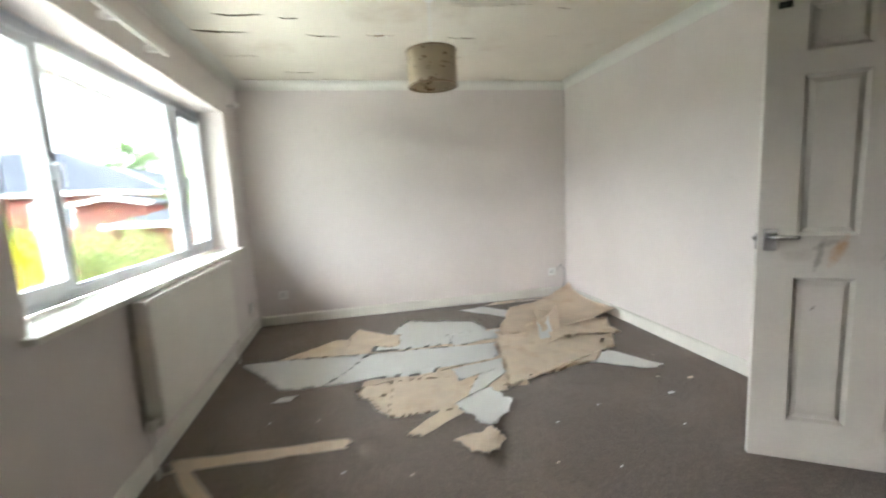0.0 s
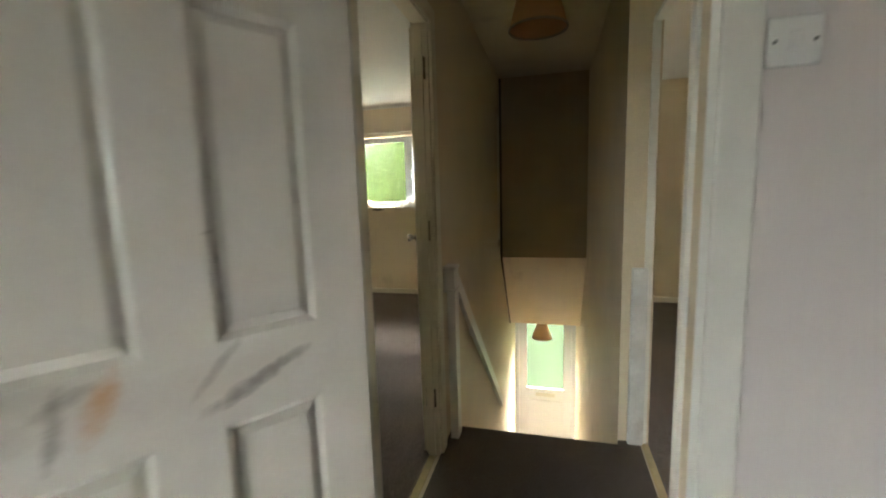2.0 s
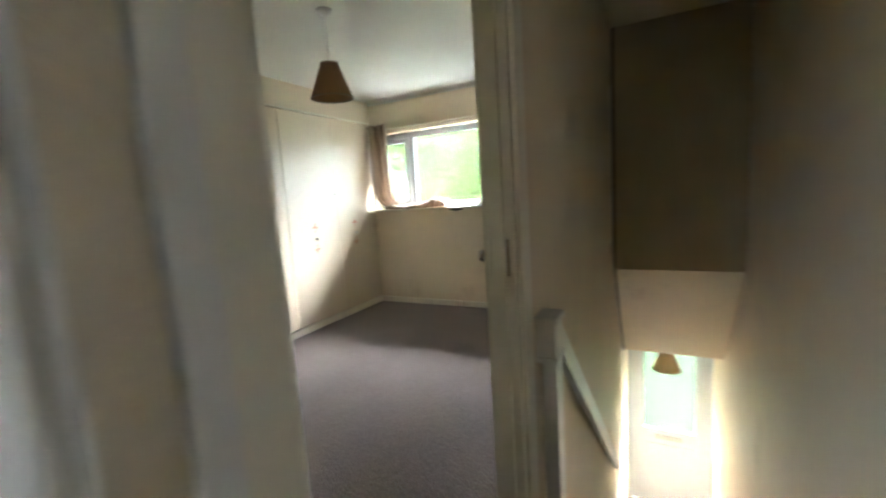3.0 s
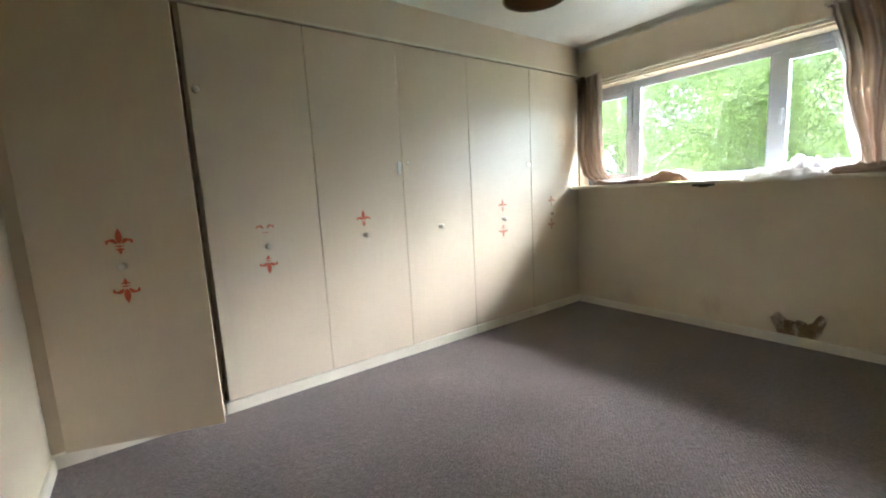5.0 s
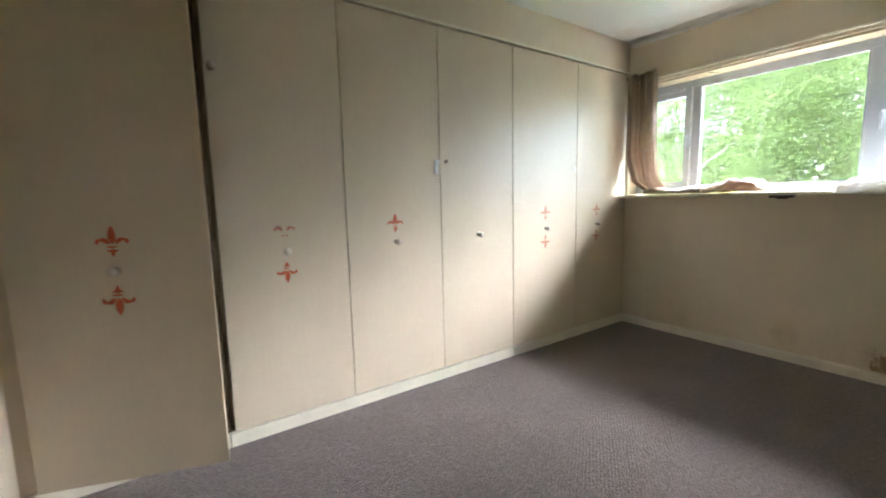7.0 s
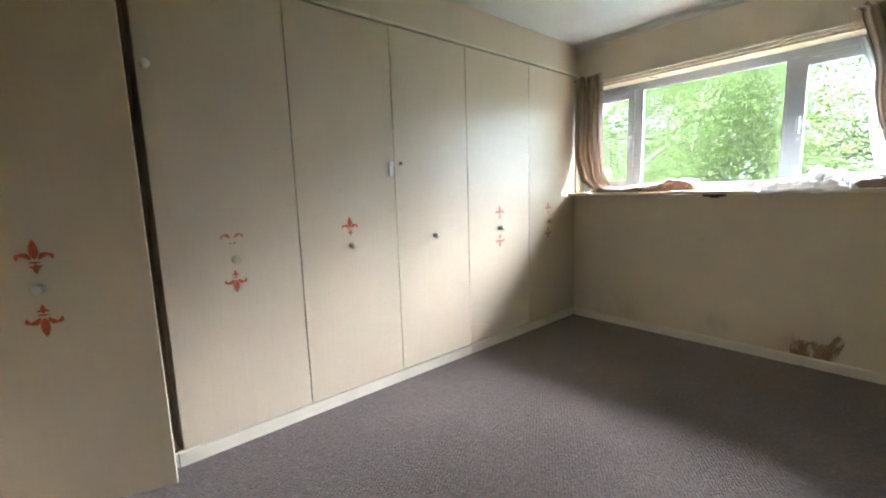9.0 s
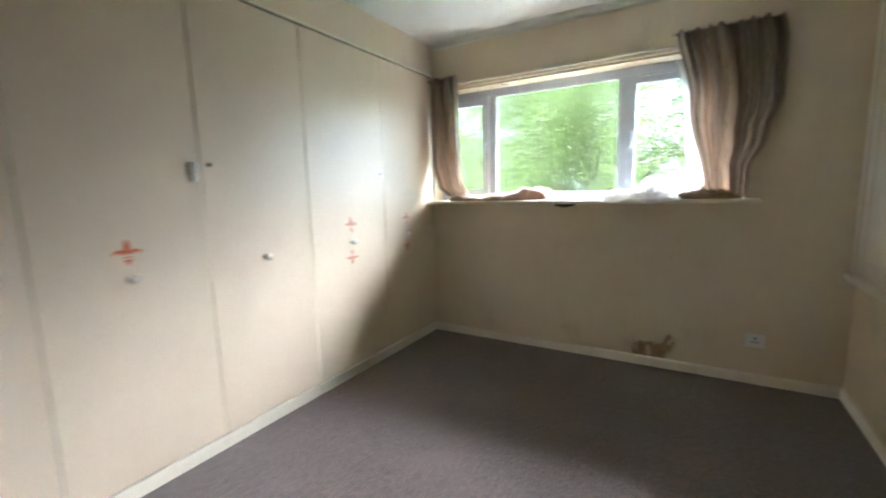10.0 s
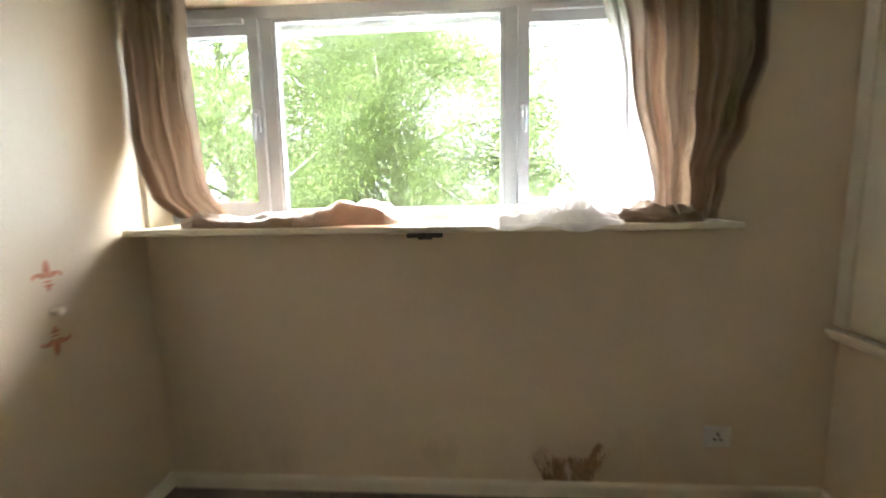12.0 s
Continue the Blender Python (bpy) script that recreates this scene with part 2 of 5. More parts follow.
def prism(profile, axis, lo, hi, bevel=0.0):
    """Extrude a 2D outline along an axis: for 'x' the outline is (y, z), for 'y' (x, z), for 'z' (x, y)."""
    bm = bmesh.new()
    put = {'x': lambda a, b, c: (c, a, b), 'y': lambda a, b, c: (a, c, b), 'z': lambda a, b, c: (a, b, c)}[axis]
    lov = [bm.verts.new(put(a, b, lo)) for a, b in profile]
    hiv = [bm.verts.new(put(a, b, hi)) for a, b in profile]
    bm.faces.new(lov)
    bm.faces.new(hiv[::-1])
    k = len(profile)
    for i in range(k):
        bm.faces.new((lov[i], hiv[i], hiv[(i + 1) % k], lov[(i + 1) % k]))
    bmesh.ops.recalc_face_normals(bm, faces=bm.faces)
    if bevel:
        bmesh.ops.bevel(bm, geom=list(bm.edges), offset=bevel, segments=2, affect='EDGES')
    return bm


def lathe(profile, seg=24, m=Matrix.Identity(4)):
    """Turn an outline of (radius, height) round z."""
    bm = bmesh.new()
    rings = []
    for r, z in profile:
        rings.append([bm.verts.new(m @ Vector((r * math.cos(2 * math.pi * i / seg), r * math.sin(2 * math.pi * i / seg), z))) for i in range(seg)])
    for a, b in zip(rings, rings[1:]):
        for i in range(seg):
            bm.faces.new((a[i], a[(i + 1) % seg], b[(i + 1) % seg], b[i]))
    bmesh.ops.remove_doubles(bm, verts=bm.verts, dist=1e-5)
    bmesh.ops.recalc_face_normals(bm, faces=bm.faces)
    return bm


def tube(points, radius, seg=8):
    bm = bmesh.new()
    pts = [Vector(p) for p in points]
    rings = []
    for i, p in enumerate(pts):
        d = (pts[min(i + 1, len(pts) - 1)] - pts[max(i - 1, 0)]).normalized()
        q = d.to_track_quat('Z', 'Y')
        r = radius[i] if isinstance(radius, (list, tuple)) else radius
        rings.append([bm.verts.new(p + q @ Vector((r * math.cos(2 * math.pi * k / seg), r * math.sin(2 * math.pi * k / seg), 0))) for k in range(seg)])
    for a, b in zip(rings, rings[1:]):
        for k in range(seg):
            bm.faces.new((a[k], a[(k + 1) % seg], b[(k + 1) % seg], b[k]))
    bm.faces.new(rings[0][::-1])
    bm.faces.new(rings[-1])
    return bm


def merge(*bms):
    out = bms[0]
    for b in bms[1:]:
        me = bpy.data.meshes.new("tmp")
        b.to_mesh(me)
        b.free()
        out.from_mesh(me)
        bpy.data.meshes.remove(me)
    return out


def panel_with_holes(u0, u1, z0, z1, holes):
    """Split the rectangle u0..u1, z0..z1 into rectangles that leave out the holes (u0, u1, z0, z1)."""
    us = sorted({u0, u1, *[h[0] for h in holes], *[h[1] for h in holes]})
    out = []
    for a, b in zip(us, us[1:]):
        cut = sorted([(h[2], h[3]) for h in holes if h[0] <= a + 1e-6 and h[1] >= b - 1e-6])
        z = z0
        for lo, hi in cut:
            if lo > z + 1e-6:
                out.append((a, b, z, lo))
            z = max(z, hi)
        if z < z1 - 1e-6:
            out.append((a, b, z, z1))
    return out


def wall(name, axis, a, b, u0, u1, z0, z1, holes, mats, pick, label):
    """A wall between planes a and b of the axis, with openings; pick(centre, normal) gives the index of the material of each face."""
    rects = panel_with_holes(u0, u1, z0, z1, holes)
    if axis == 'x':
        bm = boxes(*[(a, b, r[0], r[1], r[2], r[3]) for r in rects])
    else:
        bm = boxes(*[(r[0], r[1], a, b, r[2], r[3]) for r in rects])
    bmesh.ops.remove_doubles(bm, verts=bm.verts, dist=1e-5)
    seen = {}
    for f in bm.faces:
        key = tuple(round(c, 4) for c in f.calc_center_median())
        seen.setdefault(key, []).append(f)
    bmesh.ops.delete(bm, geom=[f for fs in seen.values() if len(fs) > 1 for f in fs], context='FACES_ONLY')
    bm.normal_update()
    for f in bm.faces:
        f.material_index = pick(f.calc_center_median(), f.normal)
    return tagged(part(name, bm, mats), label, "wall", kind="structure")


# ---- the house: shell ----
TOP = 2.36
LOW = -2.56
wall("wall_window_1", 'x', -1.40, -1.08, -0.95, 4.36, -2.8, 2.6, [(1.52, 3.90, 0.845, 2.0)], [PINK, BRICK],
     lambda c, n: 1 if n.x < -0.5 else 0, "pale mauve papered wall with a wide window opening")
wall("wall_far", 'y', 4.355, 4.60, -1.40, 6.55, -2.8, 2.6, [], [PINK, CREAM, BRICK],
     lambda c, n: 2 if n.y > 0.5 else 0, "plain pale mauve papered end wall of the bedroom")
wall("wall_between", 'x', 2.28, 2.40, -0.95, 4.355, 0.0, TOP, [(0.28, 1.075, 0.0, 1.99)], [PINK, CREAM, TAN],
     lambda c, n: 0 if n.x < -0.5 else (1 if c.y > 1.12 else 2), "partition wall with an open bedroom doorway")
wall("wall_near", 'y', -1.05, -0.95, -1.40, 2.40, -2.8, 2.6, [], [PINK], lambda c, n: 0, "plain pale mauve papered wall")
wall("wall_stair_left", 'y', 1.09, 1.15, 2.40, 6.26, LOW, TOP, [(2.425, 3.13, 0.0, 1.99), (5.40, 6.20, 0.722, 2.08)], [TAN, CREAM],
     lambda c, n: 1 if n.y > 0.5 else 0, "thin partition beside the stairs, buff and cream")
wall("wall_stair_right", 'y', 0.105, 0.245, 3.44, 6.26, LOW, TOP, [], [TAN, CREAM],
     lambda c, n: 1 if n.y < -0.5 else 0, "buff papered wall beside the stairs")
wall("wall_landing_right", 'y', 0.105, 0.145, 2.40, 3.44, LOW, TOP, [(2.60, 3.438, 0.0, 1.99)], [TAN, CREAM],
     lambda c, n: 1 if n.y < -0.5 else 0, "buff papered landing wall with a doorway")
wall("wall_front_lower", 'x', 6.26, 6.53, -3.1, 4.355, LOW, -0.151, [(0.245, 1.09, LOW, -0.151)], [TAN, BRICK],
     lambda c, n: 1 if n.x > 0.5 else 0, "buff hall wall beside the foot of the stairs")
wall("wall_front", 'x', 6.26, 6.53, -3.1, 4.355, -0.15, 2.6, [(1.66, 3.79, 1.095, 1.985), (-2.85, -1.58, 1.18, 2.08)], [CREAM, BRICK],
     lambda c, n: 1 if n.x > 0.5 else 0, "cream painted front wall with window openings, stained near the floor")
wall("wall_back_bedroom", 'y', -3.2, -3.1, 2.40, 6.53, -2.8, 2.6, [], [CREAM], lambda c, n: 0, "plain cream wall of the small bedroom")
wall("wall_back_side", 'x', 2.30, 2.40, -3.1, -0.95, 0, TOP, [], [CREAM], lambda c, n: 0, "plain cream wall of the small bedroom")
wall("wall_hall_left", 'y', 1.09, 1.20, 6.53, 7.36, LOW, -0.2, [], [TAN, BRICK], lambda c, n: 1 if n.y > 0.5 else 0, "buff hall wall beside the front door")
wall("wall_hall_right", 'y', 0.13, 0.245, 6.53, 7.36, LOW, -0.2, [], [TAN, BRICK], lambda c, n: 1 if n.y < -0.5 else 0, "buff hall wall beside the front door")
tagged(part("ceiling_hall", boxes((6.43, 7.36, 0.245, 1.09, -0.25, -0.2)), CEIL), "white hall ceiling by the front door", "ceiling", kind="structure")
tagged(part("ceiling_bedroom", boxes((2.40, 6.26, 1.15, 4.355, TOP, TOP + 0.12)), CEIL), "white painted bedroom ceiling", "ceiling", kind="structure")
tagged(part("ceiling_small_bedroom", boxes((2.40, 6.26, -3.1, 0.105, TOP, TOP + 0.12)), CEIL), "white painted small bedroom ceiling", "ceiling", kind="structure")
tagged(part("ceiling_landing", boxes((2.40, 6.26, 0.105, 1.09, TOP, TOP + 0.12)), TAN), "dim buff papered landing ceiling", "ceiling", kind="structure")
tagged(part("floor_bedroom_mauve", boxes((-1.08, 2.28, -0.95, 4.355, -0.2, 0.0)), CARPET_1), "worn brown cut-pile carpet", "floor", kind="structure")
tagged(part("floor_bedroom_cream", boxes((2.40, 6.26, 1.12, 4.355, -0.2, 0.0)), CARPET_2), "mauve-brown corded carpet, faded near the middle", "floor", kind="structure")
tagged(part("floor_small_bedroom", boxes((2.40, 6.26, -3.1, 0.12, -0.2, 0.0)), CARPET_2), "mauve-brown carpet of the small bedroom", "floor", kind="structure")
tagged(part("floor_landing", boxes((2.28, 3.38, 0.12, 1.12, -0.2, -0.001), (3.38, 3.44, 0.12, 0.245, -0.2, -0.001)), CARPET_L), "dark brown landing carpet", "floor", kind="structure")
tagged(part("floor_hall", boxes((5.9, 7.4, 0.245, 1.09, LOW - 0.2, LOW)), surf("pale_hall_floor", (0.45, 0.38, 0.30), 0.6, 0.1)), "pale hall floor at the foot of the stairs", "floor", kind="structure")
tagged(part("roof_slab", boxes((-1.9, 7.05, -3.6, 5.0, 2.62, 2.8)), ROOF), "house roof with overhanging eaves", "roof", kind="structure")
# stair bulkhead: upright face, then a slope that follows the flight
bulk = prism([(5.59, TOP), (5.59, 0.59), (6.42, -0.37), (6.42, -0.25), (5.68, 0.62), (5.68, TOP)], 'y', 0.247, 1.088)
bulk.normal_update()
# the upright face is coloured a darker ochre than the slope
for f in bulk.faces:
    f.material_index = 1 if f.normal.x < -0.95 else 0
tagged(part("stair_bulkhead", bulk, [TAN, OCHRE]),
       "boxed-in bulkhead over the stairs, darker ochre upright face and buff sloping soffit", "bulkhead", kind="structure")
# flight of stairs
stairs = thing("staircase", "steep carpeted staircase going down to the front door", "stairs")
RISE, GOING = -LOW / 13, 0.222
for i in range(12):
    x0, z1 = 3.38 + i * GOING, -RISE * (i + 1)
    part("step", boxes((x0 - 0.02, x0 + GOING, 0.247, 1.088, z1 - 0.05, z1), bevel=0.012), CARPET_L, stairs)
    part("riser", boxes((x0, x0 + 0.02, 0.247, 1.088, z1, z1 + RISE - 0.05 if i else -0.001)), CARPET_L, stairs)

# ---- trim, ceilings with coving ----


def cove(size, k=5):
    """Outline of a concave coving in (out, down) from the corner of wall and ceiling."""
    pts = [(0, 0), (0, size)]
    for i in range(k + 1):
        a = math.pi / 2 * i / k
        pts.append((size - size * 0.93 * math.cos(a) if i else 0.005, size - size * 0.93 * math.sin(a)))
    pts.append((size, 0))
    return pts


def run(name, axis, wall_at, side, lo, hi, outline, mat, label, z=None):
    """A moulding along a wall: outline (out from the wall, height or drop)."""
    prof = [(wall_at + side * o, (z - d) if z is not None else d) for o, d in outline]
    return tagged(part(name, prism(prof, axis, lo, hi), mat), label, name.split("_")[0], kind="structure")


def ceiling_bm():
    bm = boxes((-1.08, 2.28, -0.95, 4.355, TOP, TOP + 0.12))
    rnd = random.Random(4)
    # seams of the lining paper lifting in short curled strips
    spots = [(-0.62, 2.05, 0.40), (-0.05, 2.12, 0.22), (-0.75, 2.42, 0.45), (0.02, 2.40, 0.16), (-0.80, 2.85, 0.30), (-0.42, 2.86, 0.12),
             (0.62, 2.62, 0.34), (0.96, 2.58, 0.16), (1.30, 2.60, 0.10), (-1.00, 3.10, 0.34), (-0.30, 3.14, 0.26), (0.10, 3.12, 0.22), (0.42, 3.15, 0.1),
             (0.70, 3.13, 0.22), (1.42, 3.05, 0.14), (0.78, 3.55, 0.16), (-0.95, 3.6, 0.26), (-0.6, 4.0, 0.3), (1.55, 1.9, 0.2), (0.3, 1.5, 0.3), (-0.5, 1.3, 0.35), (1.2, 1.2, 0.3)]
    for x, y, ln in spots:
        k = 7
        w = rnd.uniform(0.003, 0.012)
        drop = rnd.uniform(0.003, 0.013)
        top, low = [], []
        yy = y
        for i in range(k):
            t = i / (k - 1)
            yy += rnd.uniform(-0.008, 0.008)
            s = math.sin(math.pi * t) ** 0.7
            top.append(bm.verts.new((x + ln * t, yy + w * s, TOP - 0.0005)))
            low.append(bm.verts.new((x + ln * t, yy - w * 0.3 * s, TOP - 0.001 - drop * s)))
        for i in range(k - 1):
            bm.faces.new((top[i], top[i + 1], low[i + 1], low[i])).material_index = 1 if rnd.random() < 0.55 else 0
    return bm


TORN = surf("torn_lining_paper", (0.36, 0.27, 0.18), 0.8, 0.2, 20, 90, 0.2, 0.001)
tagged(part("ceiling_bedroom_mauve", ceiling_bm(), [CEIL_B1, TORN]), "cream papered ceiling with lifting, torn seams", "ceiling", kind="structure")
C75, C40 = cove(0.075), cove(0.045)
run("coving_far", 'x', 4.355, -1, -1.08, 2.28, C75, CEIL, "white plaster coving", TOP)
run("coving_right", 'y', 2.28, -1, -0.95, 4.355, C75, CEIL, "white plaster coving", TOP)
run("coving_window", 'y', -1.08, 1, -0.95, 4.355, C75, CEIL, "white plaster coving", TOP)
run("coving_near", 'x', -0.95, 1, -1.08, 2.28, C75, CEIL, "white plaster coving", TOP)
run("coving_front", 'y', 6.26, -1, 1.15, 3.79, C40, CEIL, "narrow plaster coving", TOP)
run("coving_side", 'x', 1.15, 1, 2.40, 6.26, C40, CEIL, "narrow plaster coving", TOP)
SK = [(0, 0), (0.016, 0), (0.016, 0.082), (0.008, 0.098), (0, 0.098)]
SK2 = [(0, 0), (0.015, 0), (0.015, 0.052), (0.01, 0.062), (0, 0.062)]
run("baseboard_far", 'x', 4.355, -1, -1.08, 2.28, SK, GLOSS, "white painted skirting board")
run("baseboard_window", 'y', -1.08, 1, -0.95, 4.339, SK, GLOSS, "white painted skirting board")
run("baseboard_right", 'y', 2.28, -1, 1.17, 4.339, SK, GLOSS, "white painted skirting board")
run("baseboard_switch", 'y', 2.28, -1, -0.95, 0.215, SK, GLOSS, "white painted skirting board")
run("baseboard_front", 'y', 6.26, -1, 1.165, 3.79, SK2, CREAM_GLOSS, "cream painted skirting board")
run("baseboard_side", 'x', 1.15, 1, 3.22, 6.26, SK2, CREAM_GLOSS, "cream painted skirting board")
run("baseboard_small_front", 'y', 6.26, -1, -3.1, 0.105, SK2, CREAM_GLOSS, "cream painted skirting board")
run("baseboard_small_side", 'y', 2.40, 1, 1.24, 3.78, SK2, CREAM_GLOSS, "cream painted skirting board")


def doorway(name, axis, a, b, u0, u1, top, mat, faces, label):
    """Lining, stops and architraves of a doorway in the wall between a and b; faces: which sides get architraves."""
    d = thing(name, label, "door frame")
    d["kind"] = "structure"

    def bx(u_lo, u_hi, w_lo, w_hi, z_lo, z_hi, bev=0.003):
        return boxes((w_lo, w_hi, u_lo, u_hi, z_lo, z_hi) if axis == 'x' else (u_lo, u_hi, w_lo, w_hi, z_lo, z_hi), bevel=bev)
    part("lining", bx(u0 + 0.001, u0 + 0.024, a - 0.002, b + 0.002, 0.001, top), mat, d)
    part("lining", bx(u1 - 0.024, u1 - 0.001, a - 0.002, b + 0.002, 0.001, top), mat, d)
    part("lining", bx(u0 + 0.024, u1 - 0.024, a - 0.002, b + 0.002, top - 0.024, top - 0.001), mat, d)
    mid = (a + b) / 2
    part("stop", bx(u0 + 0.024, u0 + 0.036, mid - 0.01, mid + 0.025, 0.001, top - 0.025), mat, d)
    part("stop", bx(u1 - 0.036, u1 - 0.024, mid - 0.01, mid + 0.025, 0.001, top - 0.025), mat, d)
    for f in faces:
        lo, hi = ((a - 0.016, a - 0.0025) if f < 0 else (b + 0.0025, b + 0.016))
        part("architrave", bx(u0 - 0.062, u0 + 0.010, lo, hi, 0.001, top + 0.055, 0.005), mat, d)
        part("architrave", bx(u1 - 0.010, u1 + 0.062, lo, hi, 0.001, top + 0.055, 0.005), mat, d)
        part("architrave", bx(u0 + 0.011, u1 - 0.011, lo, hi, top - 0.010, top + 0.055, 0.005), mat, d)
    return d


f1 = doorway("doorway_mauve", 'x', 2.28, 2.40, 0.255, 1.10, 2.005, GLOSS, (-1,), "cream-white painted door lining with worn gloss")
part("strike_plate", boxes((2.325, 2.35, 0.2785, 0.2805, 0.95, 1.02)), CHROME, f1, "small chrome strike plate")
f2 = doorway("doorway_cream", 'y', 1.09, 1.15, 2.42, 3.15, 2.0, CREAM_GLOSS, (-1, 1), "cream painted door lining at the larger bedroom")
for z in (0.25, 1.05, 1.75):
    part("hinge", boxes((3.122, 3.1265, 1.10, 1.148, z, z + 0.09)), CHROME, f2, "steel butt hinge")
f3 = doorway("doorway_small", 'y', 0.107, 0.143, 2.58, 3.464, 2.0, GLOSS, (), "white painted door lining at the small bedroom")
for nm, bx in (("threshold_strip", (2.50, 3.11, 1.105, 1.14, 0.0, 0.006)), ("threshold_strip", (2.62, 3.42, 0.108, 0.14, 0.0, 0.006)), ("threshold_strip", (2.325, 2.36, 0.295, 1.06, 0.0, 0.006))):
    tagged(part(nm, boxes(bx, bevel=0.002), surf("worn_brass_strip", (0.62, 0.5, 0.28), 0.4, 0.1, 20, 80, 0.1, 0.001, metal=0.6)), "worn brass carpet strip across the doorway", "threshold strip", "threshold strips")

# ---- doors ----


def leaf_bm(w, h, thick, panels, z0=0.008):
    """A moulded panel door leaf; local x from the free edge, local y is the thickness, panels (x0, x1, z0, z1)."""
    us = sorted({0, w, *[p[0] for p in panels], *[p[1] for p in panels]})
    zs = sorted({z0, h, *[p[2] for p in panels], *[p[3] for p in panels]})
    bm = bmesh.new()
    grids = []
    for y in (0.0, thick):
        grids.append({(i, j): bm.verts.new((u, y, z)) for i, u in enumerate(us) for j, z in enumerate(zs)})
    pf = []
    for side, g in enumerate(grids):
        for i in range(len(us) - 1):
            for j in range(len(zs) - 1):
                q = [g[i, j], g[i + 1, j], g[i + 1, j + 1], g[i, j + 1]]
                f = bm.faces.new(q if side == 0 else q[::-1])
                uc, zc = (us[i] + us[i + 1]) / 2, (zs[j] + zs[j + 1]) / 2
                if any(p[0] < uc < p[1] and p[2] < zc < p[3] for p in panels):
                    pf.append(f)
    a, b = grids
    ni, nj = len(us) - 1, len(zs) - 1
    for i in range(ni):
        bm.faces.new((a[i, 0], b[i, 0], b[i + 1, 0], a[i + 1, 0]))
        bm.faces.new((a[i, nj], a[i + 1, nj], b[i + 1, nj], b[i, nj]))
    for j in range(nj):
        bm.faces.new((a[0, j], a[0, j + 1], b[0, j + 1], b[0, j]))
        bm.faces.new((a[ni, j], b[ni, j], b[ni, j + 1], a[ni, j + 1]))
    bm.normal_update()
    bmesh.ops.inset_individual(bm, faces=pf, thickness=0.004, depth=-0.001)
    bmesh.ops.inset_individual(bm, faces=pf, thickness=0.017, depth=-0.0095)
    bmesh.ops.inset_individual(bm, faces=pf, thickness=0.004, depth=0.0)
    bmesh.ops.inset_individual(bm, faces=pf, thickness=0.026, depth=0.0065)
    return bm


SMEARS = [(0, 0.268, 0.925, 0.034, 0.050, 1.2, (0.55, 0.27, 0.09), 0.85), (0, 0.208, 0.905, 0.02, 0.055, 2.6, (0.16, 0.14, 0.12), 0.75),
          (0, 0.228, 0.95, 0.045, 0.016, 0.4, (0.2, 0.18, 0.15), 0.6), (0, 0.503, 0.885, 0.095, 0.022, 0.35, (0.12, 0.11, 0.10), 0.8),
          (0, 0.443, 0.935, 0.05, 0.018, 1.0, (0.2, 0.18, 0.16), 0.6), (0, 0.573, 0.915, 0.075, 0.016, 0.3, (0.17, 0.15, 0.13), 0.7),
          (0, 0.133, 0.905, 0.06, 0.030, 0.1, (0.42, 0.39, 0.34), 0.5), (0, 0.198, 0.685, 0.012, 0.008, 1.0, (0.2, 0.17, 0.14), 0.8), (0, 0.453, 1.2, 0.015, 0.005, 0.2, (0.3, 0.27, 0.24), 0.6),
          (0, 0.363, 0.91, 0.30, 0.05, 0.0, (0.48, 0.44, 0.38), 0.35)]
LEAF1 = surf("grubby_white_door_paint", (0.63, 0.60, 0.54), 0.32, 0.04, 4, 60, 0.08, 0.0008, stain=(0.5, 0.45, 0.36), stain_at=(0.66, 0.9), stain_scale=4, spots=SMEARS)
P6 = [(u0, u1, z0, z1) for (u0, u1) in ((0.128, 0.331), (0.449, 0.653)) for (z0, z1) in ((0.185, 0.815), (0.985, 1.615), (1.700, 1.880))]


def lever_handle(parent, y, out):
    """Lever on a short square plate; out is -1 or 1 along the thickness."""
    x, z = 0.042, 0.972
    lo, hi = sorted((y, y + out * 0.009))
    part("handle_plate", boxes((x - 0.024, x + 0.024, lo, hi, z - 0.045, z + 0.045), bevel=0.003), CHROME, parent, "chrome handle plate")
    yy = y + out * 0.045
    part("handle_lever", merge(tube([(x, y, z + 0.012), (x, yy, z + 0.012)], 0.010, 10), tube([(x - 0.004, yy, z + 0.012), (x + 0.05, yy, z + 0.013), (x + 0.085, yy + out * -0.006, z + 0.012)], [0.011, 0.009, 0.008], 10)), CHROME, parent, "chrome lever", True)


d1 = tagged(part("door_1", leaf_bm(0.775, 1.981, 0.035, P6), LEAF1), "grubby white six-panel door standing open, smeared lock rail", "door", kind="structure")
d1.matrix_basis = pose(1.589, 1.432, 0, 0, 0, -32.8)
lever_handle(d1, 0.0, -1)
lever_handle(d1, 0.035, 1)
part("latch", boxes((-0.0025, -0.0002, 0.007, 0.028, 0.93, 1.0), (-0.012, -0.0025, 0.011, 0.024, 0.968, 0.985)), CHROME, d1, "chrome latch")
part("bolt", merge(boxes((0.030, 0.075, -0.010, -0.0005, 1.868, 1.892), bevel=0.003), tube([(0.05, -0.012, 1.875), (0.05, -0.03, 1.87)], 0.006)), DARK, d1, "small dark bolt")
LEAF2 = surf("cream_door_paint", (0.66, 0.61, 0.48), 0.38, 0.04, 4, 60, 0.08, 0.0008)
d2 = tagged(part("door_2", leaf_bm(0.68, 1.97, 0.035, []), LEAF2), "plain cream flush door folded back on its hinges", "door", kind="structure")
d2.matrix_basis = pose(3.14 + 0.68 * math.cos(radians(19)), 1.172 + 0.68 * math.sin(radians(19)), 0, 0, 0, 199)
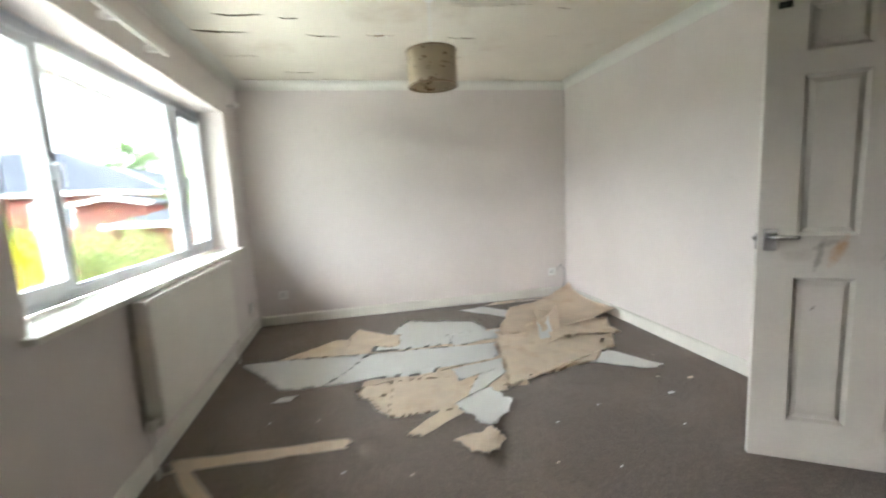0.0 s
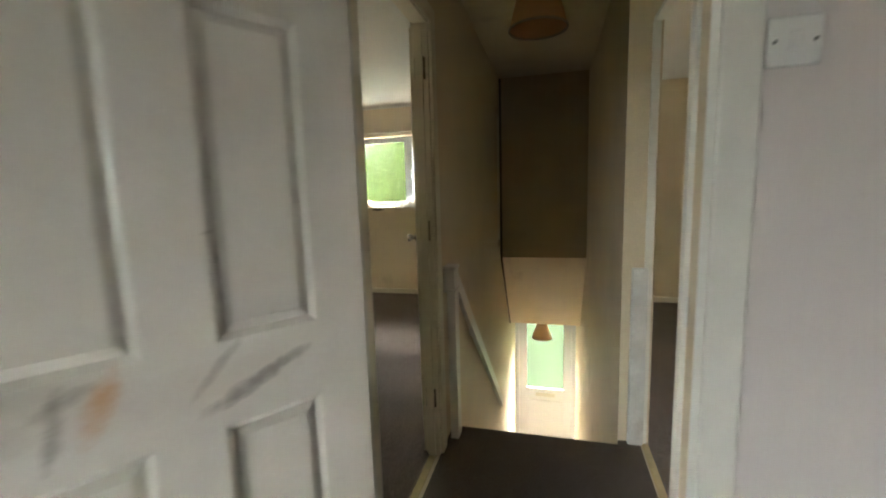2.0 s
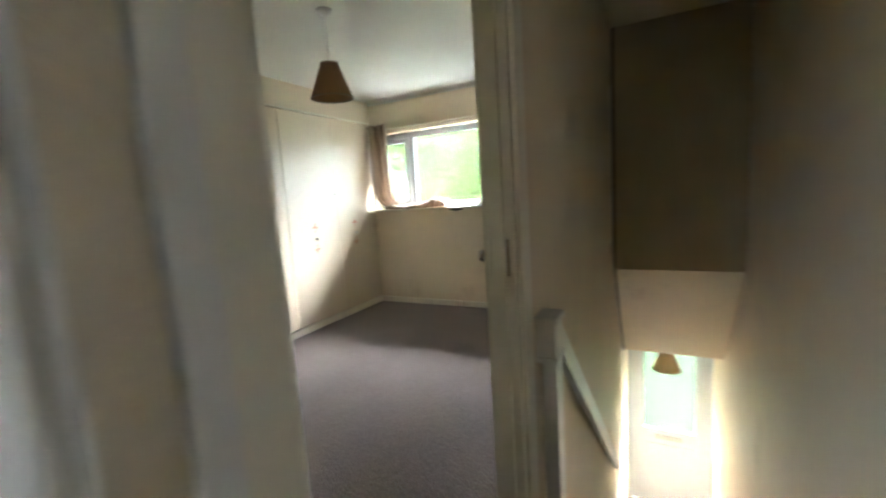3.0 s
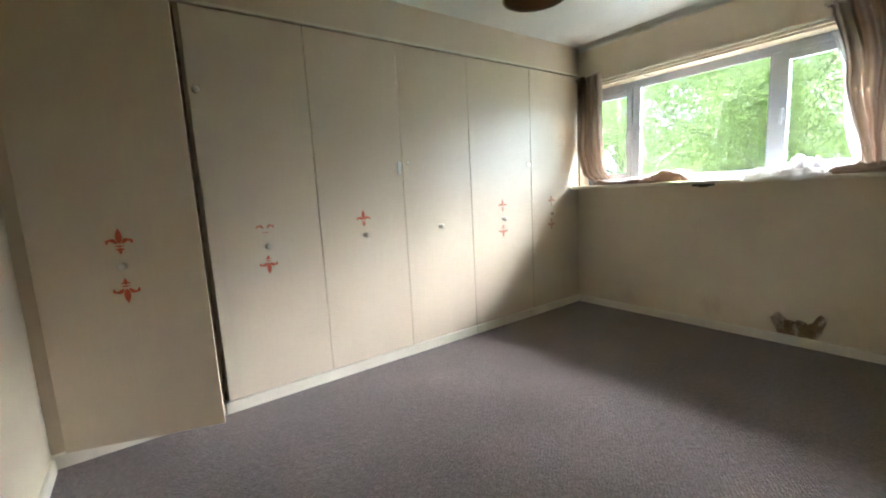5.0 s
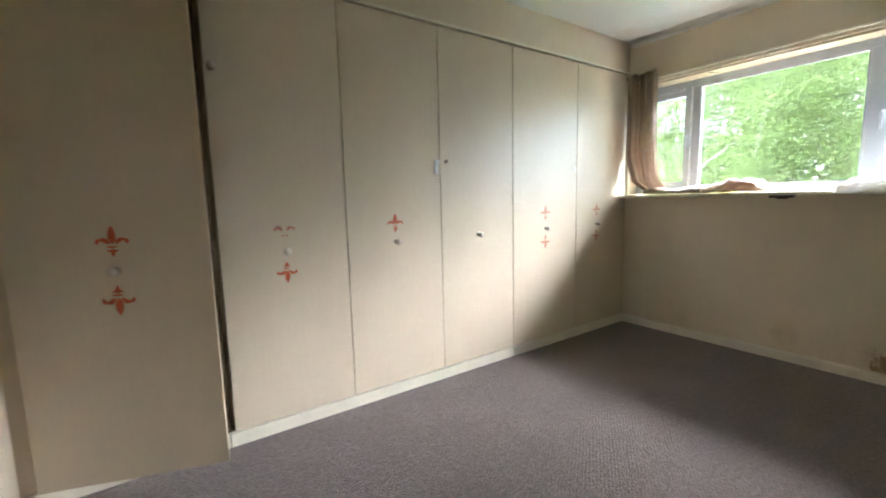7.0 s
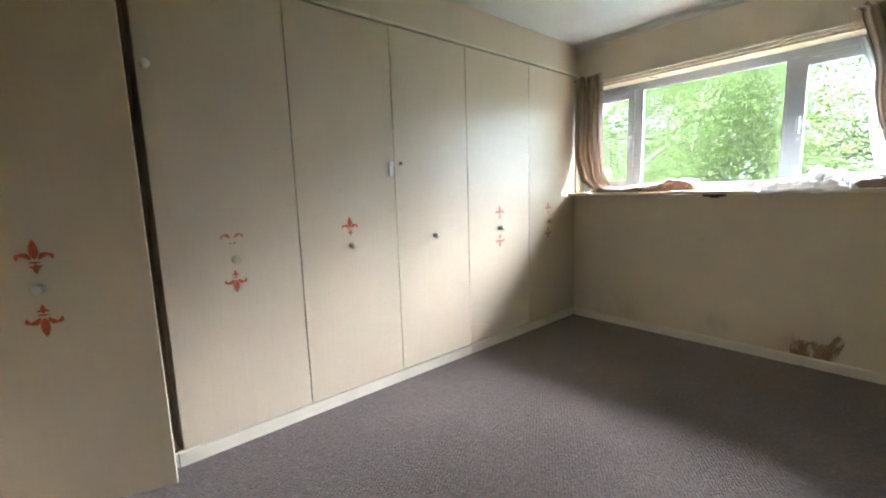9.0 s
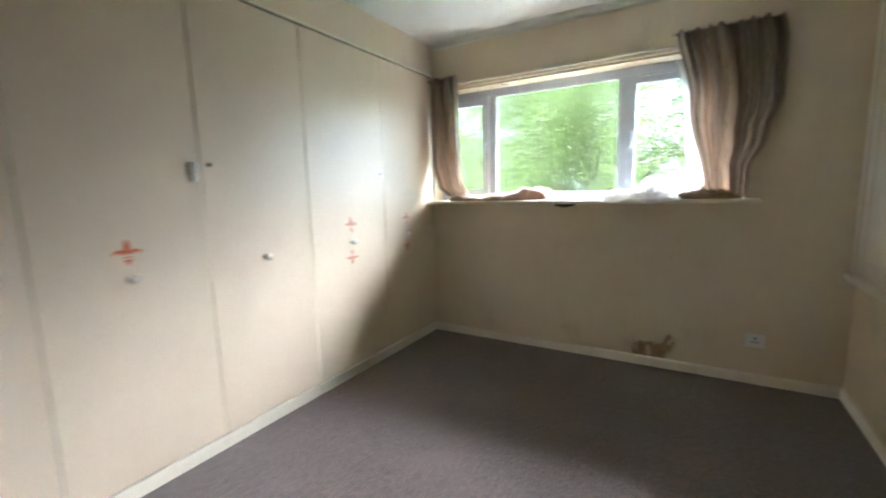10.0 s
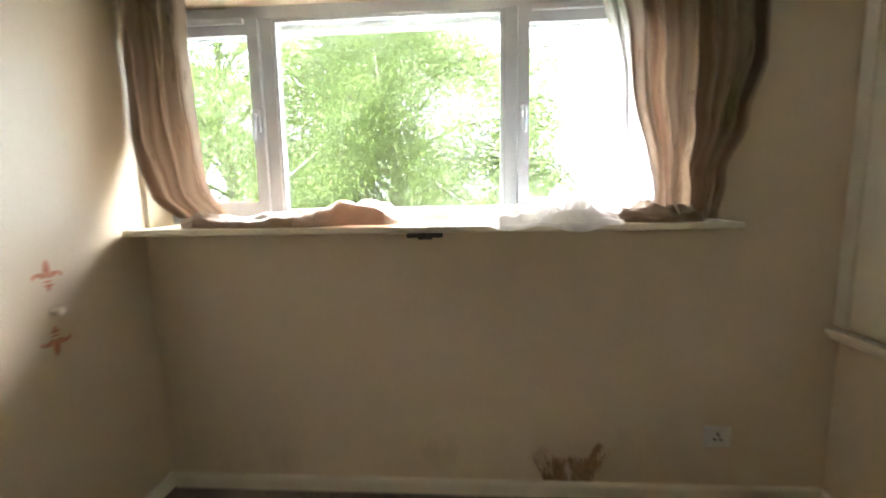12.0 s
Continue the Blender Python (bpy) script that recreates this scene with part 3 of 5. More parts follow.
part("door_knob", merge(lathe([(0.0001, 0.055), (0.018, 0.052), (0.025, 0.04), (0.018, 0.026), (0.010, 0.02), (0.010, 0.006), (0.024, 0.004), (0.024, 0.0)], 16, Matrix.Translation((0.06, 0.0, 1.0)) @ Euler((radians(90), 0, 0)).to_matrix().to_4x4())), CHROME, d2, "round metal knob", True)

# ---- windows ----


def window(name, side, xg, y0, y1, z0, z1, mullions, sashes, label, facing):
    """A plastic window in the plane x = xg: outer frame, mullions, panes with beads; sashes: indexes of opening lights; facing: the way indoors along x."""
    w = thing(name, label, "window")
    w["kind"] = "structure"
    f, d = 0.048, 0.035
    part("window_frame", boxes((xg - d, xg + d, y0, y1, z0, z0 + f), (xg - d, xg + d, y0, y1, z1 - f, z1), (xg - d, xg + d, y0, y0 + f, z0 + f, z1 - f), (xg - d, xg + d, y1 - f, y1, z0 + f, z1 - f)), UPVC, w)
    edges = [y0 + f, *mullions, y1 - f]
    for m in mullions:
        part("mullion", boxes((xg - d + 0.001, xg + d - 0.001, m - 0.027, m + 0.027, z0 + f, z1 - f), bevel=0.004), UPVC, w)
    for i in range(len(edges) - 1):
        a = edges[i] + (0.027 if i else 0)
        b = edges[i + 1] - (0.027 if i < len(edges) - 2 else 0)
        lo, hi, xs = z0 + f, z1 - f, xg
        if i in sashes:
            s = 0.043
            x_in = xg + facing * 0.02
            sash = part("sash", boxes((x_in - 0.032, x_in + 0.032, a, b, lo, lo + s), (x_in - 0.032, x_in + 0.032, a, b, hi - s - 0.02, hi), (x_in - 0.032, x_in + 0.032, a, a + s, lo + s, hi - s - 0.02), (x_in - 0.032, x_in + 0.032, b - s, b, lo + s, hi - s - 0.02)), UPVC, w)
            hy = (b - s / 2) if i == 0 else (a + s / 2)
            hx = x_in + facing * 0.032
            part("handle", merge(boxes(tuple(sorted((hx, hx + facing * 0.012))) + (hy - 0.012, hy + 0.012, (lo + hi) / 2 - 0.06, (lo + hi) / 2 + 0.03), bevel=0.003),
                                 tube([(hx + facing * 0.01, hy, (lo + hi) / 2 + 0.01), (hx + facing * 0.034, hy, (lo + hi) / 2 + 0.005), (hx + facing * 0.036, hy, (lo + hi) / 2 - 0.09)], [0.009, 0.009, 0.007])), UPVC, sash)
            part("vent", boxes(tuple(sorted((hx, hx + facing * 0.014))) + (a + 0.05, b - 0.05, hi - 0.024, hi - 0.004), bevel=0.003), UPVC, sash)
            a, b, lo, hi, xs = a + s, b - s, lo + s, hi - s - 0.02, x_in
        else:
            part("bead", boxes((xg + facing * 0.02 - 0.012, xg + facing * 0.02 + 0.012, a, b, lo, lo + 0.012), (xg + facing * 0.02 - 0.012, xg + facing * 0.02 + 0.012, a, b, hi - 0.012, hi), (xg + facing * 0.02 - 0.012, xg + facing * 0.02 + 0.012, a, a + 0.012, lo + 0.012, hi - 0.012), (xg + facing * 0.02 - 0.012, xg + facing * 0.02 + 0.012, b - 0.012, b, lo + 0.012, hi - 0.012)), UPVC, w)
        p = part("pane", boxes((xs - 0.003, xs + 0.003, a - 0.004, b + 0.004, lo - 0.004, hi + 0.004)), GLASS, w)
        p.visible_shadow = False
    return w


w1 = window("window_1", "back", -1.31, 1.521, 3.899, 0.858, 1.999, (2.085, 3.36), (0, 2), "white plastic three-light window over a deep sill", 1)
part("window_sill", boxes((-1.274, -1.03, 1.47, 3.94, 0.828, 0.856), bevel=0.006), GLOSS, w1, "white gloss window board")
w2 = window("window_2", "front", 6.43, 1.661, 3.789, 1.121, 1.984, (2.350, 3.324), (0, 2), "white plastic three-light window facing a birch tree", -1)
part("window_sill", boxes((6.12, 6.394, 1.600, 3.789, 1.096, 1.1195), bevel=0.006), CREAM_GLOSS, w2, "cream painted window board")
w3 = window("window_3", "front", 6.43, -2.849, -1.581, 1.215, 2.079, (-2.2,), (0,), "white plastic window of the small bedroom", -1)
part("window_sill", boxes((6.15, 6.394, -2.93, -1.50, 1.185, 1.212), bevel=0.006), CREAM_GLOSS, w3, "cream painted window board")

# ---- front door ----
fd = thing("front_door", "white plastic front door with a tall glazed upper panel", "door")
fd["kind"] = "structure"
X = 7.22
part("door_frame", boxes((X, X + 0.07, 0.247, 0.30, LOW, -0.252), (X, X + 0.07, 1.035, 1.088, LOW, -0.252), (X, X + 0.07, 0.30, 1.035, -0.43, -0.252)), UPVC, fd)
part("door_leaf", boxes(*[(X + 0.005, X + 0.055, r[0], r[1], r[2], r[3]) for r in panel_with_holes(0.302, 1.033, LOW + 0.02, -0.434, [(0.41, 0.925, -1.60, -0.56)])]), UPVC, fd)
part("raised_panel", boxes((X - 0.008, X + 0.0048, 0.42, 0.915, LOW + 0.16, -1.78), bevel=0.007), UPVC, fd)
part("letter_plate", boxes((X - 0.010, X + 0.0048, 0.53, 0.80, -1.72, -1.67), bevel=0.004), surf("brushed_letter_plate", (0.55, 0.55, 0.52), 0.35, 0.05, metal=0.9), fd, "metal letter plate")
fp = part("pane", boxes((X + 0.027, X + 0.033, 0.406, 0.929, -1.604, -0.556)), FROSTED, fd, "obscured glass")
fp.visible_shadow = False

# ---- stair rail, posts, cable ----
hr = thing("handrail", "white painted handrail board fixed along the stair wall", "handrail")
part("newel", boxes((3.275, 3.352, 1.030, 1.072, 0.0, 0.775), bevel=0.004), GLOSS, hr, "white half newel post")
part("newel_lip", boxes((3.262, 3.366, 1.024, 1.088, 0.7755, 0.790), bevel=0.003), GLOSS, hr)
part("newel_head", boxes((3.268, 3.36, 1.030, 1.088, 0.7905, 0.885), bevel=0.004), GLOSS, hr)
part("newel_cap", boxes((3.262, 3.366, 1.024, 1.088, 0.8855, 0.905), bevel=0.005), GLOSS, hr)
part("rail", prism([(3.367, 0.90), (5.30, -0.79), (5.30, -0.90), (3.367, 0.79)], 'y', 1.045, 1.075, 0.005), GLOSS, hr)
for x in (3.9, 4.9):
    zz = 0.85 - (x - 3.362) * 0.872
    part("bracket", boxes((x - 0.02, x + 0.02, 1.0755, 1.089, zz - 0.04, zz + 0.02)), GLOSS, hr)
tagged(part("newel_post", boxes((3.408, 3.4385, 0.135, 0.205, 0.0, 0.885), bevel=0.004), surf("chalky_grey_white_paint", (0.62, 0.62, 0.60), 0.5, 0.1, 8, 60, 0.2, 0.001, stain=(0.4, 0.38, 0.34), stain_scale=9)),
       "chalky white half newel post at the stair head", "newel post")
tagged(part("cable_trunking", merge(boxes((5.565, 5.588, 1.068, 1.0885, 0.62, 2.355), bevel=0.002), tube([(5.575, 1.078, 0.63), (5.60, 1.078, 0.55), (6.38, 1.078, -0.36)], 0.010)), surf("brown_trunking", (0.16, 0.12, 0.08), 0.6, 0.1)), "thin brown cable trunking down the stairwell corner", "cable")

# ---- bedroom with torn wallpaper: fixed things ----
rad = thing("radiator", "white steel panel radiator with a dented face under the window", "radiator")
RADM = surf("radiator_enamel", (0.72, 0.69, 0.63), 0.35, 0.04, 3, 40, 0.05, 0.0006, stain=(0.5, 0.43, 0.33), stain_at=(0.66, 0.9), stain_scale=5)


part("panel", boxes((-1.004, -0.988, 2.071, 3.309, 0.226, 0.814), bevel=0.005), RADM, rad)
part("seam", boxes((-0.9878, -0.9855, 2.08, 3.30, 0.252, 0.258), bevel=0.001), RADM, rad)
part("seam", boxes((-0.9878, -0.9855, 2.08, 3.30, 0.782, 0.788), bevel=0.001), RADM, rad)
part("top_grille", boxes((-1.06, -0.99, 2.07, 3.31, 0.8155, 0.823), bevel=0.002), RADM, rad)
part("side_cover", boxes((-1.06, -0.988, 2.058, 2.0695, 0.225, 0.822), bevel=0.002), RADM, rad)
part("side_cover", boxes((-1.06, -0.988, 3.3105, 3.322, 0.225, 0.822), bevel=0.002), RADM, rad)
part("back_panel", boxes((-1.06, -1.045, 2.07, 3.31, 0.225, 0.815)), RADM, rad)
part("bracket", boxes((-1.0795, -1.0605, 2.3, 2.34, 0.3, 0.8)), RADM, rad)
part("bracket", boxes((-1.0795, -1.0605, 2.9, 2.94, 0.3, 0.8)), RADM, rad)
part("valve", merge(tube([(-1.02, 2.058, 0.262), (-1.02, 2.01, 0.262)], 0.012), lathe([(0.0001, 0.03), (0.018, 0.03), (0.02, -0.025), (0.0001, -0.025)], 12, Matrix.Translation((-1.02, 2.005, 0.262))), tube([(-1.02, 2.005, 0.24), (-1.02, 2.005, 0.0)], 0.0075)), RADM, rad, "white radiator valve and pipe")
part("pipe", tube([(-1.02, 3.322, 0.26), (-1.02, 3.36, 0.26), (-1.02, 3.37, 0.22), (-1.02, 3.37, 0.0)], 0.0075), RADM, rad)
cr = thing("curtain_rail", "empty white plastic curtain rail above the window", "curtain rail")
part("rail", boxes((-1.01, -0.995, 1.35, 2.68, 2.06, 2.09), bevel=0.003), PLASTIC, cr)
part("rail_end", boxes((-1.01, -0.995, 3.98, 4.12, 2.085, 2.11), bevel=0.003), PLASTIC, cr)
for y in (1.6, 2.2, 2.62, 4.06):
    part("bracket", boxes((-1.0795, -1.011, y, y + 0.03, 2.07, 2.10), bevel=0.003), PLASTIC, cr)


def pendant(name, x, y, ceil, z0, z1, r0, r1, mat, label, inner):
    p = thing(name, label, "pendant lamp")
    part("ceiling_rose", lathe([(0.0001, ceil - 0.035), (0.018, ceil - 0.033), (0.042, ceil - 0.012), (0.045, ceil - 0.0005), (0.0001, ceil - 0.0005)], 20, Matrix.Translation((x, y, 0))), PLASTIC, p, "white ceiling rose", True)
    part("flex", tube([(x, y, ceil - 0.03), (x, y, (ceil + z1) / 2), (x, y, z1 - 0.05)], 0.004), PLASTIC, p)
    part("lamp_holder", lathe([(0.0001, z1 - 0.035), (0.012, z1 - 0.04), (0.018, z1 - 0.06), (0.018, z1 - 0.10), (0.0001, z1 - 0.10)], 14, Matrix.Translation((x, y, 0))), PLASTIC, p)
    k = 3
    prof = [(r0 + (r1 - r0) * i / k, z0 + (z1 - z0) * i / k) for i in range(k + 1)]
    part("shade", lathe(prof + [(r - 0.003, z) for r, z in prof[::-1]] + [prof[0]], 36, Matrix.Translation((x, y, 0))), mat, p, "", True)
    for r, z in ((r0, z0), (r1, z1)):
        part("rim", lathe([(r + 0.003, z - 0.004), (r + 0.003, z + 0.004), (r - 0.005, z + 0.004), (r - 0.005, z - 0.004), (r + 0.003, z - 0.004)], 36, Matrix.Translation((x, y, 0))), inner, p)
    for a in (0, 2 * math.pi / 3, 4 * math.pi / 3):
        part("spoke", tube([(x, y, z1 - 0.04), (x + (r1 - 0.003) * math.cos(a), y + (r1 - 0.003) * math.sin(a), z1 - 0.002)], 0.0018, 5), CHROME, p)
    return p


def shade_mat(name, col, motif=None, weave=200):
    m, n, l, b = nodes_of(name)
    co = n.new("ShaderNodeTexCoord").outputs["Object"]
    fine = noise_out(n, l, co, weave, 2)
    c = mixed(n, l, math_out(n, l, 'MULTIPLY', fine, 0.5), col, tuple(v * 0.55 for v in col))
    if motif:
        c = mixed(n, l, ramp(n, l, noise_out(n, l, co, 19, 3, (1, 1, 1.2), 0.6), 0.61, 0.65), c, motif)
        c = mixed(n, l, ramp(n, l, noise_out(n, l, co, 26, 2, (1.3, 1, 1)), 0.68, 0.72), c, (0.25, 0.07, 0.04))
    l.new(c, b.inputs["Base Color"])
    b.inputs["Roughness"].default_value = 0.85
    tl, mx = n.new("ShaderNodeBsdfTranslucent"), n.new("ShaderNodeMixShader")
    l.new(c, tl.inputs[0])
    mx.inputs[0].default_value = 0.3
    l.new(b.outputs[0], mx.inputs[1])
    l.new(tl.outputs[0], mx.inputs[2])
    l.new(mx.outputs[0], n["Material Output"].inputs[0])
    return m


DRUM = shade_mat("floral_fabric_shade", (0.62, 0.53, 0.39), (0.20, 0.13, 0.08))
WICKER = shade_mat("brown_woven_shade", (0.33, 0.20, 0.11))
ORANGE = shade_mat("rust_fabric_shade", (0.50, 0.27, 0.12))
# paler than the rust fabric: daylight from behind is put into the colour
BACKLIT_PEACH = shade_mat("backlit_fabric_shade", (0.75, 0.56, 0.38))
RIM = surf("dark_shade_rim", (0.25, 0.18, 0.11), 0.6, 0.1)
pendant("pendant_lamp", 0.457, 2.516, TOP, 1.86, 2.055, 0.142, 0.142, DRUM, "drum pendant shade of cream fabric with faded flowers", RIM)
pendant("pendant_lamp", 4.18, 2.51, TOP, 1.865, 2.06, 0.122, 0.05, WICKER, "brown woven cone pendant shade on a white flex", RIM)
pendant("pendant_lamp", 3.45, 0.64, TOP, 2.01, 2.22, 0.135, 0.08, ORANGE, "rust-coloured fabric pendant shade above the landing", RIM)
pendant("pendant_lamp", 6.75, 0.70, -0.25, -0.66, -0.47, 0.13, 0.06, BACKLIT_PEACH, "small pendant shade in the hall, coloured pale peach as if lit from behind", RIM)

sw = thing("light_switch", "white plastic light switch with two screws", "light switch")
part("plate", boxes((2.268, 2.2795, 0.103, 0.190, 1.470, 1.557), bevel=0.004), PLASTIC, sw)
part("rocker", boxes((2.263, 2.2675, 0.136, 0.157, 1.497, 1.530), bevel=0.002), PLASTIC, sw)
for y in (0.115, 0.178):
    part("screw", tube([(2.2675, y, 1.5135), (2.266, y, 1.5135)], 0.0035, 10), DARK, sw)


def socket_plate(name, m, label, w=0.088):
    s = thing(name, label, "wall socket", "wall sockets", m)
    part("plate", boxes((-w / 2, w / 2, -0.010, -0.0005, -0.043, 0.043), bevel=0.003), PLASTIC, s)
    for dx, dz, sx, sz in ((0, 0.012, 0.004, 0.008), (-0.011, -0.010, 0.0065, 0.0035), (0.011, -0.010, 0.0065, 0.0035)):
        part("pin_hole", boxes((dx - sx, dx + sx, -0.0112, -0.0102, dz - sz, dz + sz)), DARK, s)
    part("switch", boxes((0.022, 0.034, -0.0135, -0.0102, 0.012, 0.032), bevel=0.001), PLASTIC, s)
    return s


socket_plate("wall_socket", pose(6.26, 1.562, 0.272, 0, 0, -90), "white wall socket above the cream skirting", 0.098)
socket_plate("wall_socket", pose(-0.83, 4.355, 0.30), "white wall socket near the window corner")
socket_plate("wall_socket", pose(2.10, 4.355, 0.28), "white wall socket with a loose cable beside it")
tagged(part("loose_cable", tube([(2.16, 4.345, 0.30), (2.20, 4.335, 0.36), (2.235, 4.30, 0.30), (2.22, 4.28, 0.16), (2.15, 4.25, 0.06), (2.00, 4.22, 0.012), (1.8, 4.26, 0.008), (1.6, 4.23, 0.008)], 0.006), surf("grey_cable", (0.35, 0.34, 0.33), 0.5, 0.1)), "loose grey cable drooping to the carpet", "cable")
tagged(part("wall_box", boxes((-1.0795, -1.06, 4.02, 4.10, 0.22, 0.31), bevel=0.003), PLASTIC), "small white box low on the wall", "junction box")

# ---- wardrobe with stencilled doors ----
FRONT = 3.80
wr = thing("fitted_wardrobe", "cream laminate fitted wardrobe wall with stencilled doors, one ajar", "wardrobe")
part("plinth", boxes((4.915, 6.255, 3.794, 3.822, 0.001, 0.066), (3.10, 4.912, 3.795, 3.822, 0.001, 0.066), (2.402, 3.097, 3.797, 3.822, 0.001, 0.066), bevel=0.002), CREAM_GLOSS, wr)
part("fascia", boxes((2.402, 6.257, 3.795, 3.815, 2.114, TOP - 0.001), bevel=0.002), WARDROBE, wr)
part("top_rail", boxes((2.402, 6.257, 3.786, 3.7945, 2.112, 2.128), bevel=0.002), CREAM_GLOSS, wr)
part("side_filler", boxes((2.402, 2.452, 3.797, 3.815, 0.075, 2.112), bevel=0.002), WARDROBE, wr)
part("side_filler", boxes((6.222, 6.257, 3.806, 3.822, 0.075, 2.112), bevel=0.002), WARDROBE, wr)
part("carcass", boxes((2.405, 6.255, 4.32, 4.35, 0.001, TOP - 0.01), (2.405, 6.255, 3.83, 4.318, 0.06, 0.074), (3.105, 3.12, 3.83, 4.318, 0.076, 2.11), (4.31, 4.326, 3.83, 4.318, 0.076, 2.11), (5.58, 5.596, 3.83, 4.318, 0.076, 2.11)), surf("bare_chipboard", (0.3, 0.22, 0.14), 0.8, 0.15), wr, "dark bare inside of the wardrobe")


def lens_shape(bm, c, tip, wide, k=8, bend=0.0):
    """A pointed petal from c along tip, with a sideways bend."""
    lay = -0.00015 * (len(bm.faces) // k)
    c, tip = Vector(c), Vector(tip)
    n = Vector((-tip.y, tip.x)).normalized()
    left, right = [], []
    for i in range(k + 1):
        t = i / k
        mid = c + tip * t + n * bend * math.sin(math.pi * t)
        w = wide * math.sin(math.pi * t ** 0.8) ** 0.8
        left.append(bm.verts.new((mid.x + n.x * w, lay, mid.y + n.y * w)))
        right.append(bm.verts.new((mid.x - n.x * w, lay, mid.y - n.y * w)))
    for i in range(k):
        bm.faces.new((left[i], left[i + 1], right[i + 1], right[i]))


def fleur(size, flip, worn=False):
    """A stencilled fleur-de-lis: middle petal, two drooping petals, a band and a small foot."""
    bm = bmesh.new()
    s = size
    if not worn:
        lens_shape(bm, (0, -0.02 * s), (0, 0.55 * s), 0.105 * s)
    for sg in (-1, 1):
        lens_shape(bm, (sg * 0.07 * s, -0.02 * s), (sg * 0.30 * s, 0.14 * s), 0.065 * s, bend=sg * 0.06 * s)
        lens_shape(bm, (sg * 0.30 * s, 0.14 * s), (sg * 0.09 * s, -0.17 * s), 0.055 * s, bend=sg * 0.03 * s)
    if not worn:
        lens_shape(bm, (-0.15 * s, -0.10 * s), (0.30 * s, 0), 0.028 * s)
        lens_shape(bm, (0, -0.14 * s), (0, -0.26 * s), 0.06 * s)
    for sg in (-1, 1):
        lens_shape(bm, (sg * 0.02 * s, -0.24 * s), (sg * 0.13 * s, 0.05 * s), 0.03 * s)
    if flip:
        bmesh.ops.scale(bm, vec=(1, 1, -1), verts=bm.verts)
    return bm


KNOB_P = [(0.0001, 0.040), (0.011, 0.0385), (0.0175, 0.032), (0.0175, 0.024), (0.010, 0.016), (0.0095, 0.004), (0.015, 0.0005), (0.0001, 0.0005)]
OUT = Euler((radians(90), 0, 0)).to_matrix().to_4x4()
PALE_STENCIL = surf("faded_stencil_paint", (0.60, 0.24, 0.14), 0.6, 0.25, 60, 160, 0.1, 0.0005)


def wardrobe_door(m, w, knob_x, marks, mat, gap=0.0015):
    """Door leaf with its lower left corner at m; marks: (height, size, flipped, worn, paint)."""
    d = part("door", boxes((0.001, w - gap, 0.0, 0.018, 0.073, 2.106), bevel=0.0015), mat, wr)
    d.matrix_basis = m
    part("knob", lathe(KNOB_P, 16, Matrix.Translation((knob_x, 0, 0.894)) @ OUT), KNOB, d, "small white china knob", True)
    for z, s, fl, worn, paint in marks:
        st = part("stencil", fleur(s, fl, worn), paint, d, "terracotta fleur-de-lis stencil")
        st.matrix_basis = pose(knob_x - 0.004, -0.0012, z)
    return d


S, P = STENCIL, PALE_STENCIL
DOORS = [
    (3.121, 0.597, 0.286, [(0.995, 0.115, False, True, P), (0.800, 0.115, True, False, S)], 0.0045),
    (3.718, 0.598, 0.287, [(0.992, 0.115, False, False, S)], 0.003),
    (4.316, 0.598, 0.287, [], 0.0045),
    (4.914, 0.676, 0.327, [(0.998, 0.115, False, False, P), (0.803, 0.115, True, False, P)], 0.003),
    (5.590, 0.630, 0.258, [(1.000, 0.11, False, False, P), (0.808, 0.11, True, False, P)], 0.003),
]
wardrobe_door(pose(2.452, 3.778, 0, 0, 0, -19.0), 0.648, 0.335, [(0.995, 0.125, False, False, S), (0.790, 0.125, True, False, S)], WARDROBE)
for x0, width, knob_at, marks, gap in DOORS:
    wardrobe_door(pose(x0, FRONT, 0), width, knob_at, marks, WARDROBE, gap)
part("upper_knob", lathe(KNOB_P, 16, Matrix.Translation((3.150, FRONT, 1.705)) @ OUT), KNOB, wr, "small white knob near the top", True)
part("child_lock", boxes((4.272, 4.296, 3.786, 3.7995, 1.27, 1.355), bevel=0.004), PLASTIC, wr, "white plastic child lock")
part("child_lock", boxes((4.289, 4.304, 3.784, 3.7995, 1.325, 1.352), bevel=0.003), PLASTIC, wr, "white plastic child lock")
part("lock_barrel", tube([(4.354, 3.7995, 1.345), (4.354, 3.790, 1.345)], 0.010, 14), CHROME, wr, "chrome lock barrel")
part("lock_barrel", tube([(5.551, 3.7995, 1.330), (5.551, 3.790, 1.330)], 0.009, 14), CHROME, wr, "chrome lock barrel")

# ---- cupboard over the stairs ----
hc = thing("stair_cupboard", "cream cupboard door over the stairs with a moulded ledge", "cupboard")
part("frame", boxes((5.362, 5.398, 1.1515, 1.178, 0.722, 2.14), (6.205, 6.256, 1.1515, 1.178, 0.722, 2.14), (5.398, 6.205, 1.1515, 1.178, 2.082, 2.14), bevel=0.002), CREAM_GLOSS, hc)
part("ledge", boxes((5.345, 6.258, 1.1515, 1.205, 0.690, 0.712), bevel=0.006), CREAM_GLOSS, hc)
part("ledge_moulding", boxes((5.352, 6.257, 1.1515, 1.190, 0.672, 0.6895), bevel=0.004), CREAM_GLOSS, hc)
hd = part("door", boxes((5.4015, 6.2015, 1.152, 1.170, 0.7225, 2.0795), bevel=0.002), CREAM_GLOSS, hc)
